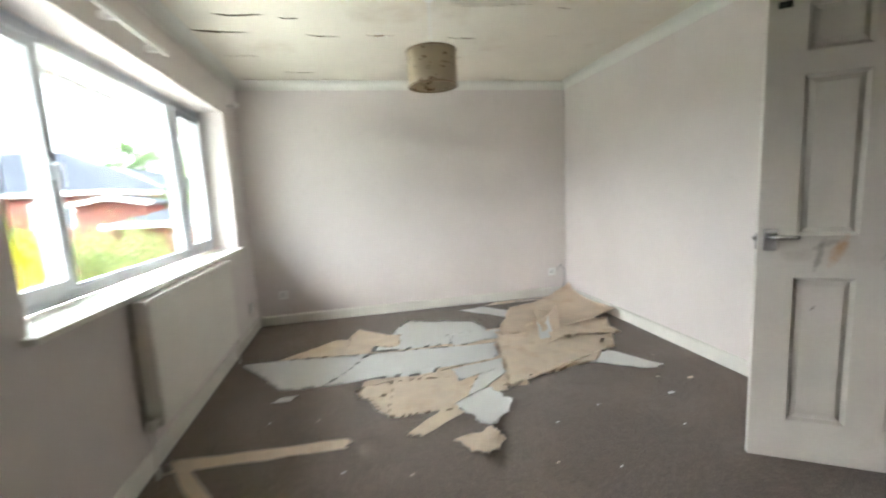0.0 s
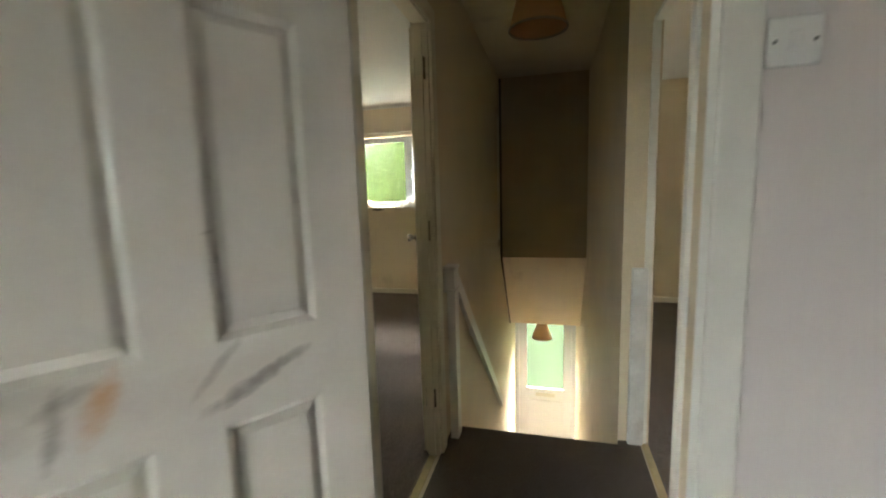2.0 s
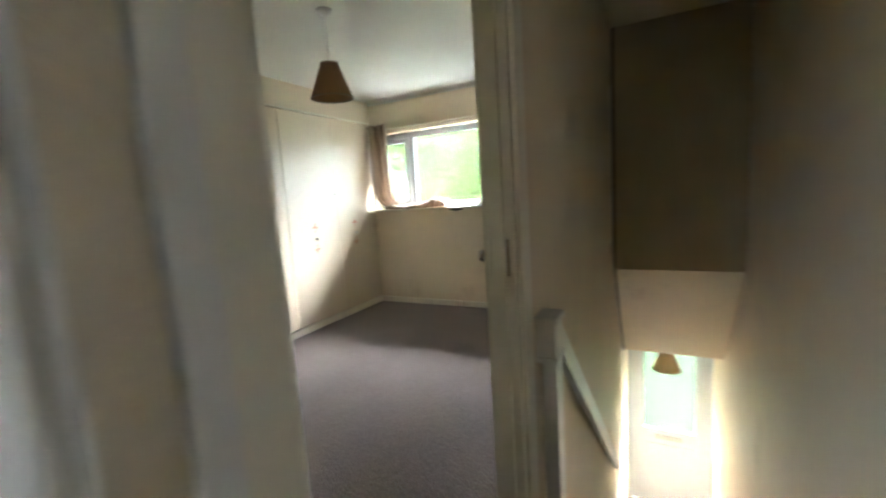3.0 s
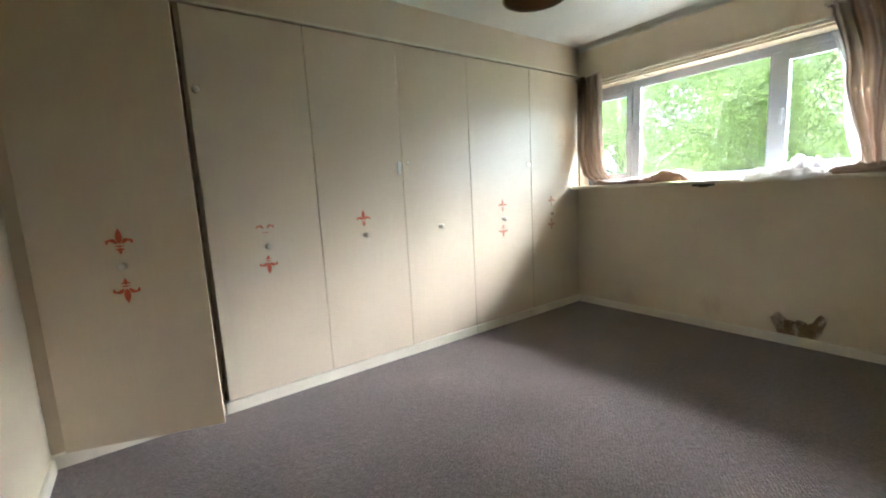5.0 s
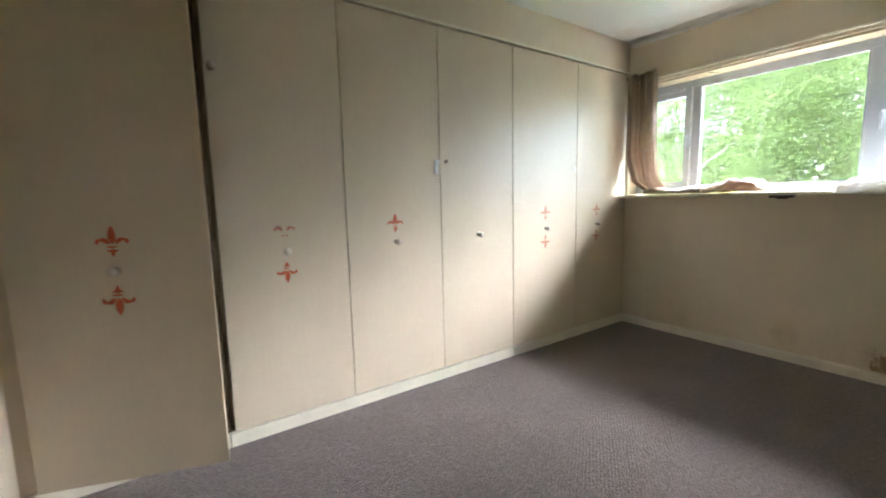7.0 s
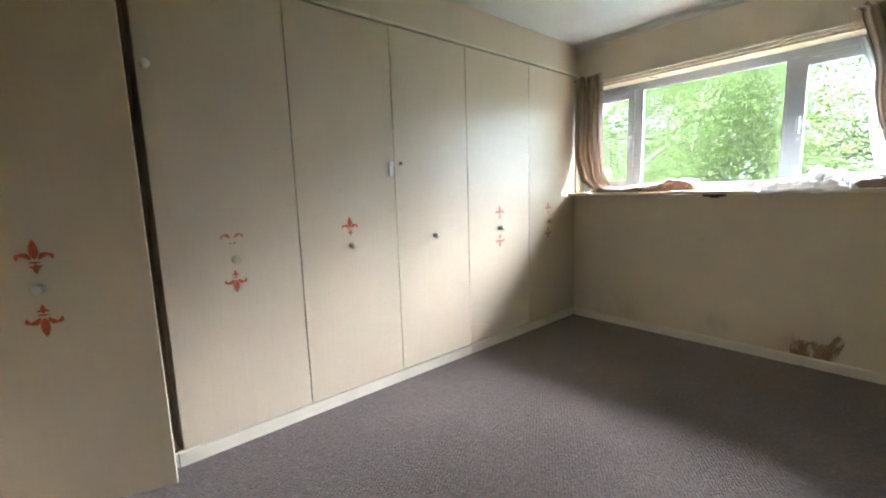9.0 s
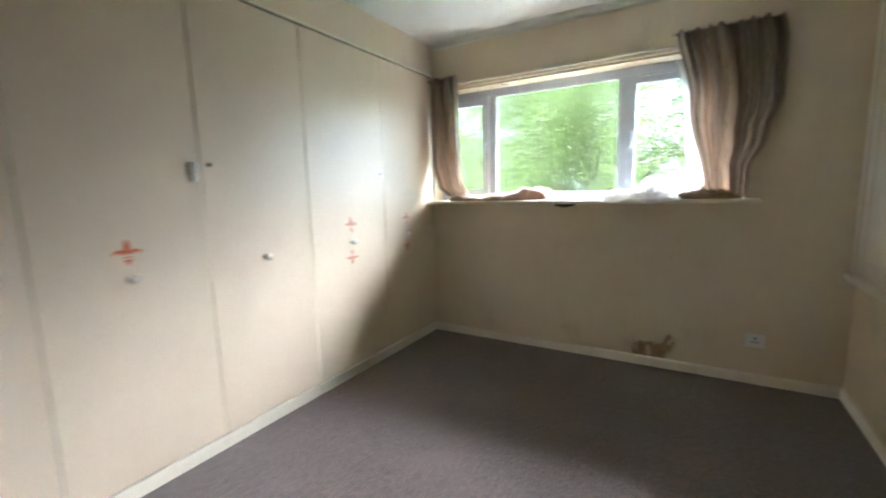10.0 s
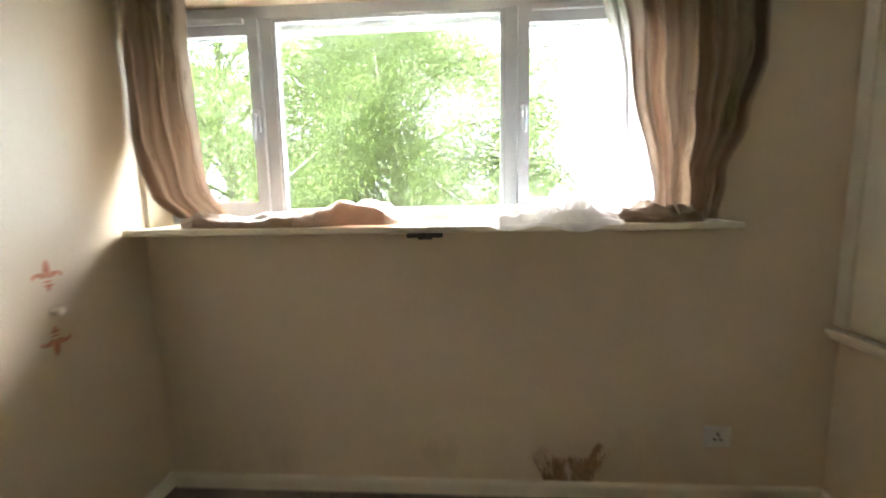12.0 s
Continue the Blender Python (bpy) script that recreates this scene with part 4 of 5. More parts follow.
part("panel_bead", boxes((5.498, 5.508, 1.1705, 1.1735, 0.805, 2.0), (6.10, 6.110, 1.1705, 1.1735, 0.805, 2.0), (5.508, 6.10, 1.1705, 1.1735, 0.805, 0.815), (5.508, 6.10, 1.1705, 1.1735, 1.990, 2.0)), CREAM_GLOSS, hd)
part("handle", tube([(5.447, 1.170, 1.365), (5.447, 1.192, 1.355), (5.447, 1.200, 1.32), (5.447, 1.200, 1.295), (5.447, 1.192, 1.26), (5.447, 1.170, 1.25)], 0.006, 8), CREAM_GLOSS, hd, "curved pull handle", True)
part("back", boxes((5.69, 6.255, 0.26, 0.27, 0.65, 2.3)), DARK, hc)

# ---- plaster patch, stain marks ----
PATCH = surf("torn_plaster", (0.50, 0.33, 0.20), 0.9, 0.2, 12, 60, 0.6, 0.004, stain=(0.93, 0.82, 0.68), stain_at=(0.47, 0.53), stain_scale=14)


def patch_bm():
    """Ragged torn edge round a bare patch, higher at both ends."""
    bm = bmesh.new()
    rnd = random.Random(8)
    n, rows = 26, 7
    g = []
    for j in range(rows):
        line = []
        for i in range(n + 1):
            t = i / n
            top = 0.165 + 0.03 * math.exp(-((t - 0.86) / 0.16) ** 2) + 0.05 * math.exp(-((t - 0.08) / 0.18) ** 2) + 0.012 * math.sin(17 * t) + rnd.uniform(-0.014, 0.014)
            y = 1.972 + 0.305 * t
            z = 0.066 + (top - 0.066) * j / (rows - 1)
            y += (0.5 - t) * 0.10 * (1 - j / (rows - 1)) + rnd.uniform(-0.004, 0.004)
            x = 6.258 if (j in (0, rows - 1) or i in (0, n)) else 6.2555 - rnd.random() * 0.006
            line.append(bm.verts.new((x, y, z)))
        g.append(line)
    for j in range(rows - 1):
        for i in range(n):
            bm.faces.new((g[j][i], g[j][i + 1], g[j + 1][i + 1], g[j + 1][i]))
    bmesh.ops.solidify(bm, geom=list(bm.faces), thickness=0.001)
    return bm


tagged(part("torn_plaster_patch", patch_bm(), PATCH), "torn brown and cream plaster patch above the skirting", "wall damage")
tagged(part("sill_clip", boxes((6.112, 6.17, 2.612, 2.737, 1.080, 1.0955), (6.13, 6.165, 2.65, 2.70, 1.072, 1.080)), DARK), "small black clip under the window board", "clip")

# ---- curtains ----


def cloth_mat(name, a, b_col, dark, stripes, glow=0.35):
    m, n, l, b = nodes_of(name)
    uv = n.new("ShaderNodeUVMap").outputs[0]
    co = n.new("ShaderNodeTexCoord").outputs["Object"]
    c = mixed(n, l, ramp(n, l, noise_out(n, l, uv, stripes * 2.2, 2, (1, 0.03, 1)), 0.42, 0.58), a, b_col)
    c = mixed(n, l, ramp(n, l, noise_out(n, l, uv, 14, 3, (3, 1, 1)), 0.63, 0.66), c, dark)
    c = mixed(n, l, math_out(n, l, 'MULTIPLY', noise_out(n, l, co, 240, 2), 0.35), c, dark)
    l.new(c, b.inputs["Base Color"])
    b.inputs["Roughness"].default_value = 0.42
    b.inputs["Sheen Weight"].default_value = 0.2
    tl, mx = n.new("ShaderNodeBsdfTranslucent"), n.new("ShaderNodeMixShader")
    l.new(c, tl.inputs[0])
    mx.inputs[0].default_value = glow
    l.new(b.outputs[0], mx.inputs[1])
    l.new(tl.outputs[0], mx.inputs[2])
    l.new(mx.outputs[0], n["Material Output"].inputs[0])
    return m


CLOTH = cloth_mat("striped_satin_curtain", (0.30, 0.205, 0.14), (0.56, 0.455, 0.34), (0.13, 0.085, 0.055), 1.3, 0.08)
LINING = cloth_mat("peach_curtain_lining", (0.55, 0.38, 0.28), (0.60, 0.44, 0.34), (0.36, 0.23, 0.17), 1.0, 0.12)
BAG = cloth_mat("white_net_curtain", (0.78, 0.77, 0.75), (0.82, 0.81, 0.80), (0.6, 0.58, 0.56), 1.0, 0.45)


def smooth_at(keys, v):
    """Smoothly read a value from (position, value) keys."""
    for (a, p), (b, q) in zip(keys, keys[1:]):
        if v <= b:
            t = (v - a) / (b - a)
            t = t * t * (3 - 2 * t)
            return p + (q - p) * t
    return keys[-1][1]


def hanging(edge_a, edge_b, zs, depth, folds, x0, seed, amp=(0.028, 0.022), head=0.0):
    """A gathered cloth between two edges, top to bottom; uneven creased folds, a tight header over the share head."""
    rnd = random.Random(seed)
    bm = bmesh.new()
    uvl = bm.loops.layers.uv.new("UVMap")
    nu, nv = 150, 56
    ph = [rnd.uniform(0, 6.28) for _ in range(9)]
    g, uvs = [], {}
    for j in range(nv + 1):
        v = j / nv
        a, b, z, x = smooth_at(edge_a, v), smooth_at(edge_b, v), smooth_at(zs, v), x0 + smooth_at(depth, v)
        am = amp[0] + (amp[1] - amp[0]) * v
        tight = max(0.0, 1 - abs(v - head) / 0.045) if head else 0.0
        line = []
        for i in range(nu + 1):
            u = i / nu
            uw = u + (0.035 * math.sin(4.3 * u + ph[0] + 1.3 * v) + 0.018 * math.sin(11 * u + ph[4])) * math.sin(math.pi * u)
            w = 2 * math.pi * folds * uw + ph[1] + 0.9 * math.sin(2.6 * v + ph[2]) * (1 if v > 0.1 else v * 10)
            s = 0.55 * math.sin(w) + 0.45 * math.asin(math.sin(w)) * 2 / math.pi
            s2 = math.sin(2 * math.pi * folds * 0.37 * uw + ph[3] + 1.8 * v)
            s3 = math.sin(2 * math.pi * folds * 2.3 * uw + ph[5] + 3.1 * v)
            crease = 0.10 * math.sin(19 * v + 7 * u + ph[6]) + 0.07 * math.sin(41 * v - 13 * u + ph[7])
            out = am * (1 - 0.6 * tight) * (0.72 * s + 0.38 * s2 + 0.16 * s3 + crease * (v > 0.12))
            yy = a + (b - a) * uw + 0.014 * s2 * math.sin(math.pi * u) + 0.005 * math.cos(w) * (1 - tight)
            top = 0.012 * math.sin(2 * w + ph[8]) * max(0.0, 1 - v / 0.03)
            pt = bm.verts.new((x - out - 0.012 * tight, yy, z + top))
            uvs[pt] = (u * 4, v)
            line.append(pt)
        g.append(line)
    for j in range(nv):
        for i in range(nu):
            f = bm.faces.new((g[j][i], g[j + 1][i], g[j + 1][i + 1], g[j][i + 1]))
            for lp in f.loops:
                lp[uvl].uv = uvs[lp.vert]
    bmesh.ops.solidify(bm, geom=list(bm.faces), thickness=0.002)
    return bm


def heap(y0, y1, xa, xb, z0, height, seed, ridges=5, sharp=0.0, spill=0.0):
    """Cloth lying in a heap along a sill: lengthwise folds, crumples, ragged ends; spill lets the front edge hang over."""
    rnd = random.Random(seed)
    bm = bmesh.new()
    uvl = bm.loops.layers.uv.new("UVMap")
    nu, nv = 84, 40
    p = [rnd.uniform(0, 6.28) for _ in range(12)]

    def ridge(q):
        return 2 * abs(2 * (q / 6.2832 - math.floor(q / 6.2832 + 0.5))) - 1
    g, uvs = [], {}
    for i in range(nu + 1):
        u = i / nu
        line = []
        h = smooth_at(height, u)
        for j in range(nv + 1):
            v = j / nv
            a = math.pi * v
            q1, q2, q3 = ridges * 2 * a + p[0] + 3 * u + 1.2 * math.sin(5 * u + p[6]), 11 * u + p[1] + 5 * v + math.sin(6 * v), 29 * u + p[2] - 9 * v
            soft = 0.30 * math.sin(q1) + 0.22 * math.sin(q2) + 0.10 * math.sin(q3)
            hard = 0.34 * ridge(q1) + 0.26 * ridge(q2) + 0.20 * ridge(q3) + 0.12 * ridge(53 * u + 23 * v + p[7])
            crease = 1 + (1 - sharp) * soft + sharp * hard
            wob = 0.012 * math.sin(9 * u + p[3]) + 0.006 * math.sin(31 * u + p[4])
            end = min(1, 6 * u + 0.35, 6 * (1 - u) + 0.35)
            x = (xa + xb) / 2 + (xb - xa) / 2 * math.cos(a) * (-1) * end + wob * (1 - v)
            z = z0 + max(0.0, h * math.sin(a) ** 0.8 * crease * end)
            if spill and v < 0.12:
                over = (0.12 - v) / 0.12
                x -= 0.012 * over
                z -= spill * over * (0.6 + 0.4 * math.sin(13 * u + p[8])) * math.sin(math.pi * u) ** 0.5
            y = y0 + (y1 - y0) * u + (0.014 + 0.012 * sharp * ridge(3 * q1)) * math.sin(7 * v + p[5]) * math.sin(math.pi * v)
            pt = bm.verts.new((x, y, z))
            uvs[pt] = (v * 1.5, u * 3)
            line.append(pt)
        g.append(line)
    for i in range(nu):
        for j in range(nv):
            f = bm.faces.new((g[i][j], g[i][j + 1], g[i + 1][j + 1], g[i + 1][j]))
            for lp in f.loops:
                lp[uvl].uv = uvs[lp.vert]
    for side in (0, nu):
        bm.faces.new(g[side] if side else g[side][::-1])
    bmesh.ops.recalc_face_normals(bm, faces=bm.faces)
    return bm


SILL = 1.121
cl = thing("curtain", "brown and beige striped curtain bunched beside the wardrobe", "curtain", "bedroom curtains")
part("drape", hanging([(0, 3.795), (0.6, 3.785), (0.8, 3.735), (0.93, 3.65), (1, 3.56)], [(0, 3.545), (0.5, 3.535), (0.75, 3.51), (0.9, 3.46), (1, 3.38)], [(0, 2.075), (1, 1.150)], [(0, 0.0), (0.7, 0.0), (1, 0.03)], 5, 6.205, 3, (0.040, 0.040), 0.05), CLOTH, cl, smooth=True)
part("trailing_hem", heap(3.60, 2.98, 6.128, 6.30, SILL, [(0, 0.06), (0.3, 0.035), (0.6, 0.045), (1, 0.04)], 5, 3, 0.5), CLOTH, cl, "striped hem trailing along the sill", True)
part("lining", heap(3.30, 2.765, 6.135, 6.33, SILL + 0.004, [(0, 0.015), (0.3, 0.045), (0.6, 0.075), (0.93, 0.07), (1, 0.05)], 27, 2, 0.35), LINING, cl, "peach lining folded on the sill", True)
cr2 = thing("curtain", "brown and beige striped curtain gathered in above the sill", "curtain", "bedroom curtains")
part("drape", hanging([(0, 2.09), (0.1, 2.055), (0.45, 1.975), (0.82, 1.88), (1, 1.83)], [(0, 1.56), (0.25, 1.535), (0.45, 1.535), (0.6, 1.585), (0.74, 1.66), (1, 1.672)], [(0, 2.085), (1, 1.13)], [(0, 0.0), (0.75, -0.012), (1, 0.01)], 8, 6.19, 9, (0.042, 0.044), 0.05), CLOTH, cr2, smooth=True)
part("sheer_lining", hanging([(0, 2.06), (0.5, 1.985), (1, 1.90)], [(0, 2.0), (0.5, 1.90), (1, 1.80)], [(0, 1.95), (1, 1.128)], [(0, 0), (1, 0)], 4, 6.272, 12, (0.008, 0.012)), BAG, cr2, "sheer white net hanging behind", True)
part("trailing_hem", heap(1.68, 2.10, 6.13, 6.33, SILL, [(0, 0.05), (0.3, 0.065), (0.7, 0.045), (1, 0.03)], 15, 4, 0.6), CLOTH, cr2, "", True)
tagged(part("net_curtain", merge(heap(1.96, 2.475, 6.114, 6.34, SILL + 0.002, [(0, 0.03), (0.45, 0.055), (0.7, 0.05), (0.9, 0.03), (1, 0.015)], 21, 5, 0.8, 0.03), heap(2.03, 2.27, 6.17, 6.34, SILL + 0.03, [(0, 0.03), (0.35, 0.085), (0.55, 0.08), (1, 0.02)], 23, 2, 0.8)), BAG, smooth=False),
       "crumpled white net curtain heaped on the window board", "net curtain")
ct = thing("curtain_track", "slim cream curtain batten fixed over the window", "curtain track")
part("batten", boxes((6.238, 6.2595, 1.58, 3.79, 2.000, 2.036), bevel=0.003), CREAM, ct)
part("track", boxes((6.222, 6.2375, 1.585, 3.785, 2.020, 2.030), bevel=0.002), CREAM_GLOSS, ct)
tagged(part("reveal_crack", tube([(6.275, 3.20, 1.984), (6.30, 3.185, 1.983), (6.345, 3.15, 1.984)], [0.001, 0.003, 0.001], 5), DARK), "dark crack in the window head", "crack")
n3 = thing("net_rail", "white rail with a rag of net over the small bedroom window", "curtain rail")
part("rail", tube([(6.22, -1.42, 2.14), (6.22, -2.95, 2.14)], 0.01), PLASTIC, n3)
part("bracket", boxes((6.215, 6.2595, -1.47, -1.44, 2.12, 2.16)), PLASTIC, n3)
part("bracket", boxes((6.215, 6.2595, -2.93, -2.90, 2.12, 2.16)), PLASTIC, n3)
part("net", hanging([(0, -1.45), (1, -1.47)], [(0, -1.75), (1, -1.70)], [(0, 2.15), (1, 2.10)], [(0, 0), (1, 0)], 6, 6.21, 31, (0.008, 0.01)), BAG, n3, smooth=True)

# ---- stripped wallpaper on the carpet ----
WHITE_PAPER = surf("white_vinyl_wallpaper", (0.92, 0.915, 0.895), 0.5, 0.02, 4, 60, 0.12, 0.001, stain=(0.62, 0.54, 0.42), stain_at=(0.66, 0.85), stain_scale=5)
TAN_PAPER = surf("tan_wallpaper_backing", (0.92, 0.79, 0.65), 0.85, 0.06, 7, 70, 0.3, 0.0015, stain=(0.62, 0.42, 0.25), stain_at=(0.52, 0.8), stain_scale=5)


def sheet(p00, p10, p11, p01, layer, mat, seed, label, curl=0.02, lift=(0, 0, 0, 0)):
    """A torn sheet between four corners on the floor: ragged edges, gentle waves, lifted corners."""
    rnd = random.Random(seed)
    bm = bmesh.new()
    n, m = 22, 14
    c = [Vector((x, y, 0)) for x, y in (p00, p10, p11, p01)]
    ph = [rnd.uniform(0, 6.28) for _ in range(4)]
    jag = []
    for _ in range(4):
        coarse = [rnd.uniform(-1, 1) * (rnd.random() < 0.6) for _ in range(n // 3 + 2)]
        jag.append([coarse[q // 3] + (coarse[q // 3 + 1] - coarse[q // 3]) * (q % 3) / 3 + rnd.uniform(-0.15, 0.15) for q in range(n + 1)])
    g = []
    for j in range(m + 1):
        v = j / m
        line = []
        for i in range(n + 1):
            u = i / n
            pt = (c[0] * (1 - u) + c[1] * u) * (1 - v) + (c[3] * (1 - u) + c[2] * u) * v
            if j in (0, m):
                pt += (c[3] - c[0]).normalized() * jag[0 if j == 0 else 1][i] * min(0.028, 0.09 * (c[3] - c[0]).length)
            if i in (0, n):
                pt += (c[1] - c[0]).normalized() * jag[2 if i == 0 else 3][j] * min(0.035, 0.09 * (c[1] - c[0]).length)
            z = 0.002 + layer * 0.0016 + (seed % 40) * 0.00012 + (0.5 if curl > 0.035 else 0.04) * curl * (1 + math.sin(5 * u + ph[0] + 2 * v)) * abs(math.sin(3.1 * v + ph[1])) * 0.5
            z += lift[0] * ((1 - u) * (1 - v)) ** 3 + lift[1] * (u * (1 - v)) ** 3 + lift[2] * (u * v) ** 3 + lift[3] * ((1 - u) * v) ** 3
            z += (0.004 * math.sin(23 * u + ph[2]) * math.sin(17 * v + ph[3]) + 0.004) * (curl > 0.035)
            line.append(bm.verts.new((pt.x, pt.y, z)))
        g.append(line)
    for j in range(m):
        for i in range(n):
            bm.faces.new((g[j][i], g[j][i + 1], g[j + 1][i + 1], g[j + 1][i]))
    bmesh.ops.solidify(bm, geom=list(bm.faces), thickness=0.0008)
    ob = part("wallpaper_sheet", bm, mat, smooth=True)
    return tagged(ob, label, "wallpaper", "stripped wallpaper")


LW, LT = "torn white vinyl wallpaper sheet lying on the carpet", "torn tan-backed wallpaper sheet lying face down"
sheet((-0.12, 2.50), (0.95, 2.35), (1.25, 3.50), (0.00, 3.35), 0, TAN_PAPER, 41, LT)
sheet((0.85, 2.42), (1.55, 2.55), (1.95, 3.10), (1.30, 3.60), 2, TAN_PAPER, 42, LT, 0.03)
sheet((1.40, 3.00), (2.02, 2.98), (2.12, 3.70), (1.62, 3.80), 3, TAN_PAPER, 43, LT, 0.05)
sheet((0.05, 2.22), (0.45, 2.18), (0.70, 2.62), (0.10, 2.66), 4, TAN_PAPER, 44, LT, 0.02)
sheet((0.55, 2.55), (0.98, 2.66), (0.95, 2.80), (0.50, 2.72), 5, WHITE_PAPER, 45, LW, 0.01)
sheet((0.62, 3.15), (1.12, 3.22), (1.15, 3.40), (0.66, 3.45), 5, WHITE_PAPER, 46, LW, 0.02)
sheet((-0.15, 2.62), (0.02, 2.24), (0.80, 2.33), (0.92, 2.85), 0, TAN_PAPER, 1, LT)
sheet((0.80, 2.33), (1.82, 2.74), (2.18, 3.40), (1.05, 3.35), 0, TAN_PAPER, 2, LT, 0.05)
sheet((1.05, 3.20), (2.20, 3.30), (2.23, 4.20), (1.45, 4.05), 1, TAN_PAPER, 3, "crumpled tan-backed wallpaper heaped against the skirting", 0.10, (0, 0.10, 0.16, 0))
sheet((-0.72, 3.32), (0.10, 3.20), (0.12, 3.55), (-0.28, 3.66), 1, TAN_PAPER, 4, LT)
sheet((-0.62, 2.76), (0.42, 2.72), (0.35, 3.18), (-0.98, 3.33), 2, WHITE_PAPER, 5, LW)
sheet((-0.36, 2.72), (0.88, 2.80), (1.00, 3.12), (-0.02, 3.22), 3, WHITE_PAPER, 6, LW)
sheet((-0.02, 3.25), (1.08, 3.20), (0.98, 3.72), (0.36, 3.97), 2, WHITE_PAPER, 7, LW, 0.03)
sheet((-0.20, 3.45), (0.22, 3.30), (0.26, 3.55), (-0.12, 3.86), 3, TAN_PAPER, 8, LT)
sheet((0.30, 2.28), (0.46, 2.20), (1.06, 2.72), (0.98, 2.84), 3, WHITE_PAPER, 9, LW)
sheet((0.42, 2.26), (0.54, 1.93), (0.77, 2.17), (0.70, 2.40), 4, WHITE_PAPER, 10, LW, 0.02, (0, 0.03, 0.02, 0))
sheet((0.13, 2.03), (0.20, 1.98), (0.52, 2.18), (0.40, 2.26), 2, TAN_PAPER, 11, LT)
sheet((0.36, 1.90), (0.46, 1.69), (0.60, 1.84), (0.56, 1.94), 0, TAN_PAPER, 12, "small curled scrap of wallpaper on the carpet", 0.04, (0, 0.03, 0, 0.02))
sheet((1.45, 2.57), (1.82, 2.28), (1.92, 2.36), (1.74, 2.70), 0, WHITE_PAPER, 13, LW, 0.02, (0, 0.02, 0, 0))
sheet((-1.00, 2.03), (-0.18, 1.99), (-0.16, 2.08), (-1.00, 2.13), 0, TAN_PAPER, 14, "long thin strip of tan-backed wallpaper", 0.012)
sheet((-1.02, 2.10), (-0.96, 2.12), (-0.62, 1.62), (-0.69, 1.60), 1, TAN_PAPER, 15, "long thin strip of tan-backed wallpaper", 0.012)
sheet((0.95, 4.12), (1.34, 3.70), (1.52, 3.80), (1.22, 4.16), 2, WHITE_PAPER, 16, LW)
sheet((1.16, 2.88), (1.50, 2.94), (1.66, 3.40), (1.32, 3.34), 3, TAN_PAPER, 17, "folded wallpaper offcut with a raised corner", 0.05, (0, 0.02, 0.16, 0.05))
sheet((1.33, 3.02), (1.46, 3.02), (1.54, 3.30), (1.42, 3.28), 14, WHITE_PAPER, 18, LW, 0.03, (0, 0, 0.10, 0.06))
sheet((1.25, 4.20), (2.05, 4.22), (2.10, 4.31), (1.35, 4.29), 1, TAN_PAPER, 19, LT)
sheet((-0.64, 2.60), (-0.54, 2.59), (-0.50, 2.66), (-0.60, 2.66), 0, WHITE_PAPER, 20, "small scrap of white wallpaper", 0.02)
rnd = random.Random(77)
for i in range(14):
    x, y = ((1.91, 2.12), (1.66, 1.99), (1.75, 2.2), (1.2, 2.0), (-0.35, 2.3), (-0.62, 2.35), (0.1, 1.7), (1.0, 1.5), (-0.75, 2.9), (1.5, 1.7), (0.75, 1.6), (-0.2, 1.8), (1.95, 2.5), (0.9, 1.9))[i]
    s = 0.012 if i > 1 else 0.03
    sheet((x, y), (x + s * 1.6, y + 0.3 * s), (x + 1.7 * s, y + s), (x + 0.2 * s, y + 0.8 * s), 0, WHITE_PAPER if i % 2 else TAN_PAPER, 100 + i, "tiny flake of torn wallpaper on the carpet", 0.004).data.name = "flake"

# ---- outdoors ----
GROUND = -2.75
tagged(part("ground", boxes((-600, 600, -600, 600, GROUND - 0.5, GROUND)), GRASS_M), "lawns and gardens round the houses", "ground", kind="structure")
CONCRETE = surf("pale_bounce_concrete", (0.50, 0.475, 0.43), 0.9, 0.12, 1.2, 25, 0.4, 0.006, stain=(0.34, 0.31, 0.27), stain_scale=0.6)
# garden paving, made broader and paler to reflect daylight onto the mauve room's ceiling
tagged(part("patio", boxes((-18.0, -1.42, -25.0, 9.4, GROUND, GROUND + 0.03)), CONCRETE), "pale concrete paving behind the house, enlarged to bounce daylight to the ceiling", "patio", kind="structure")
# unseen slab, added to bounce daylight up to the front ceilings
tagged(part("pavement", boxes((6.56, 13.2, -7.0, 9.0, GROUND, GROUND + 0.03)), CONCRETE), "added pale slab in front of the house, unseen, bouncing daylight to the ceilings", "pavement", kind="structure")
SOFFIT = surf("white_soffit_board", (0.74, 0.74, 0.72), 0.5, 0.06, 2, 40, 0.05, 0.001)
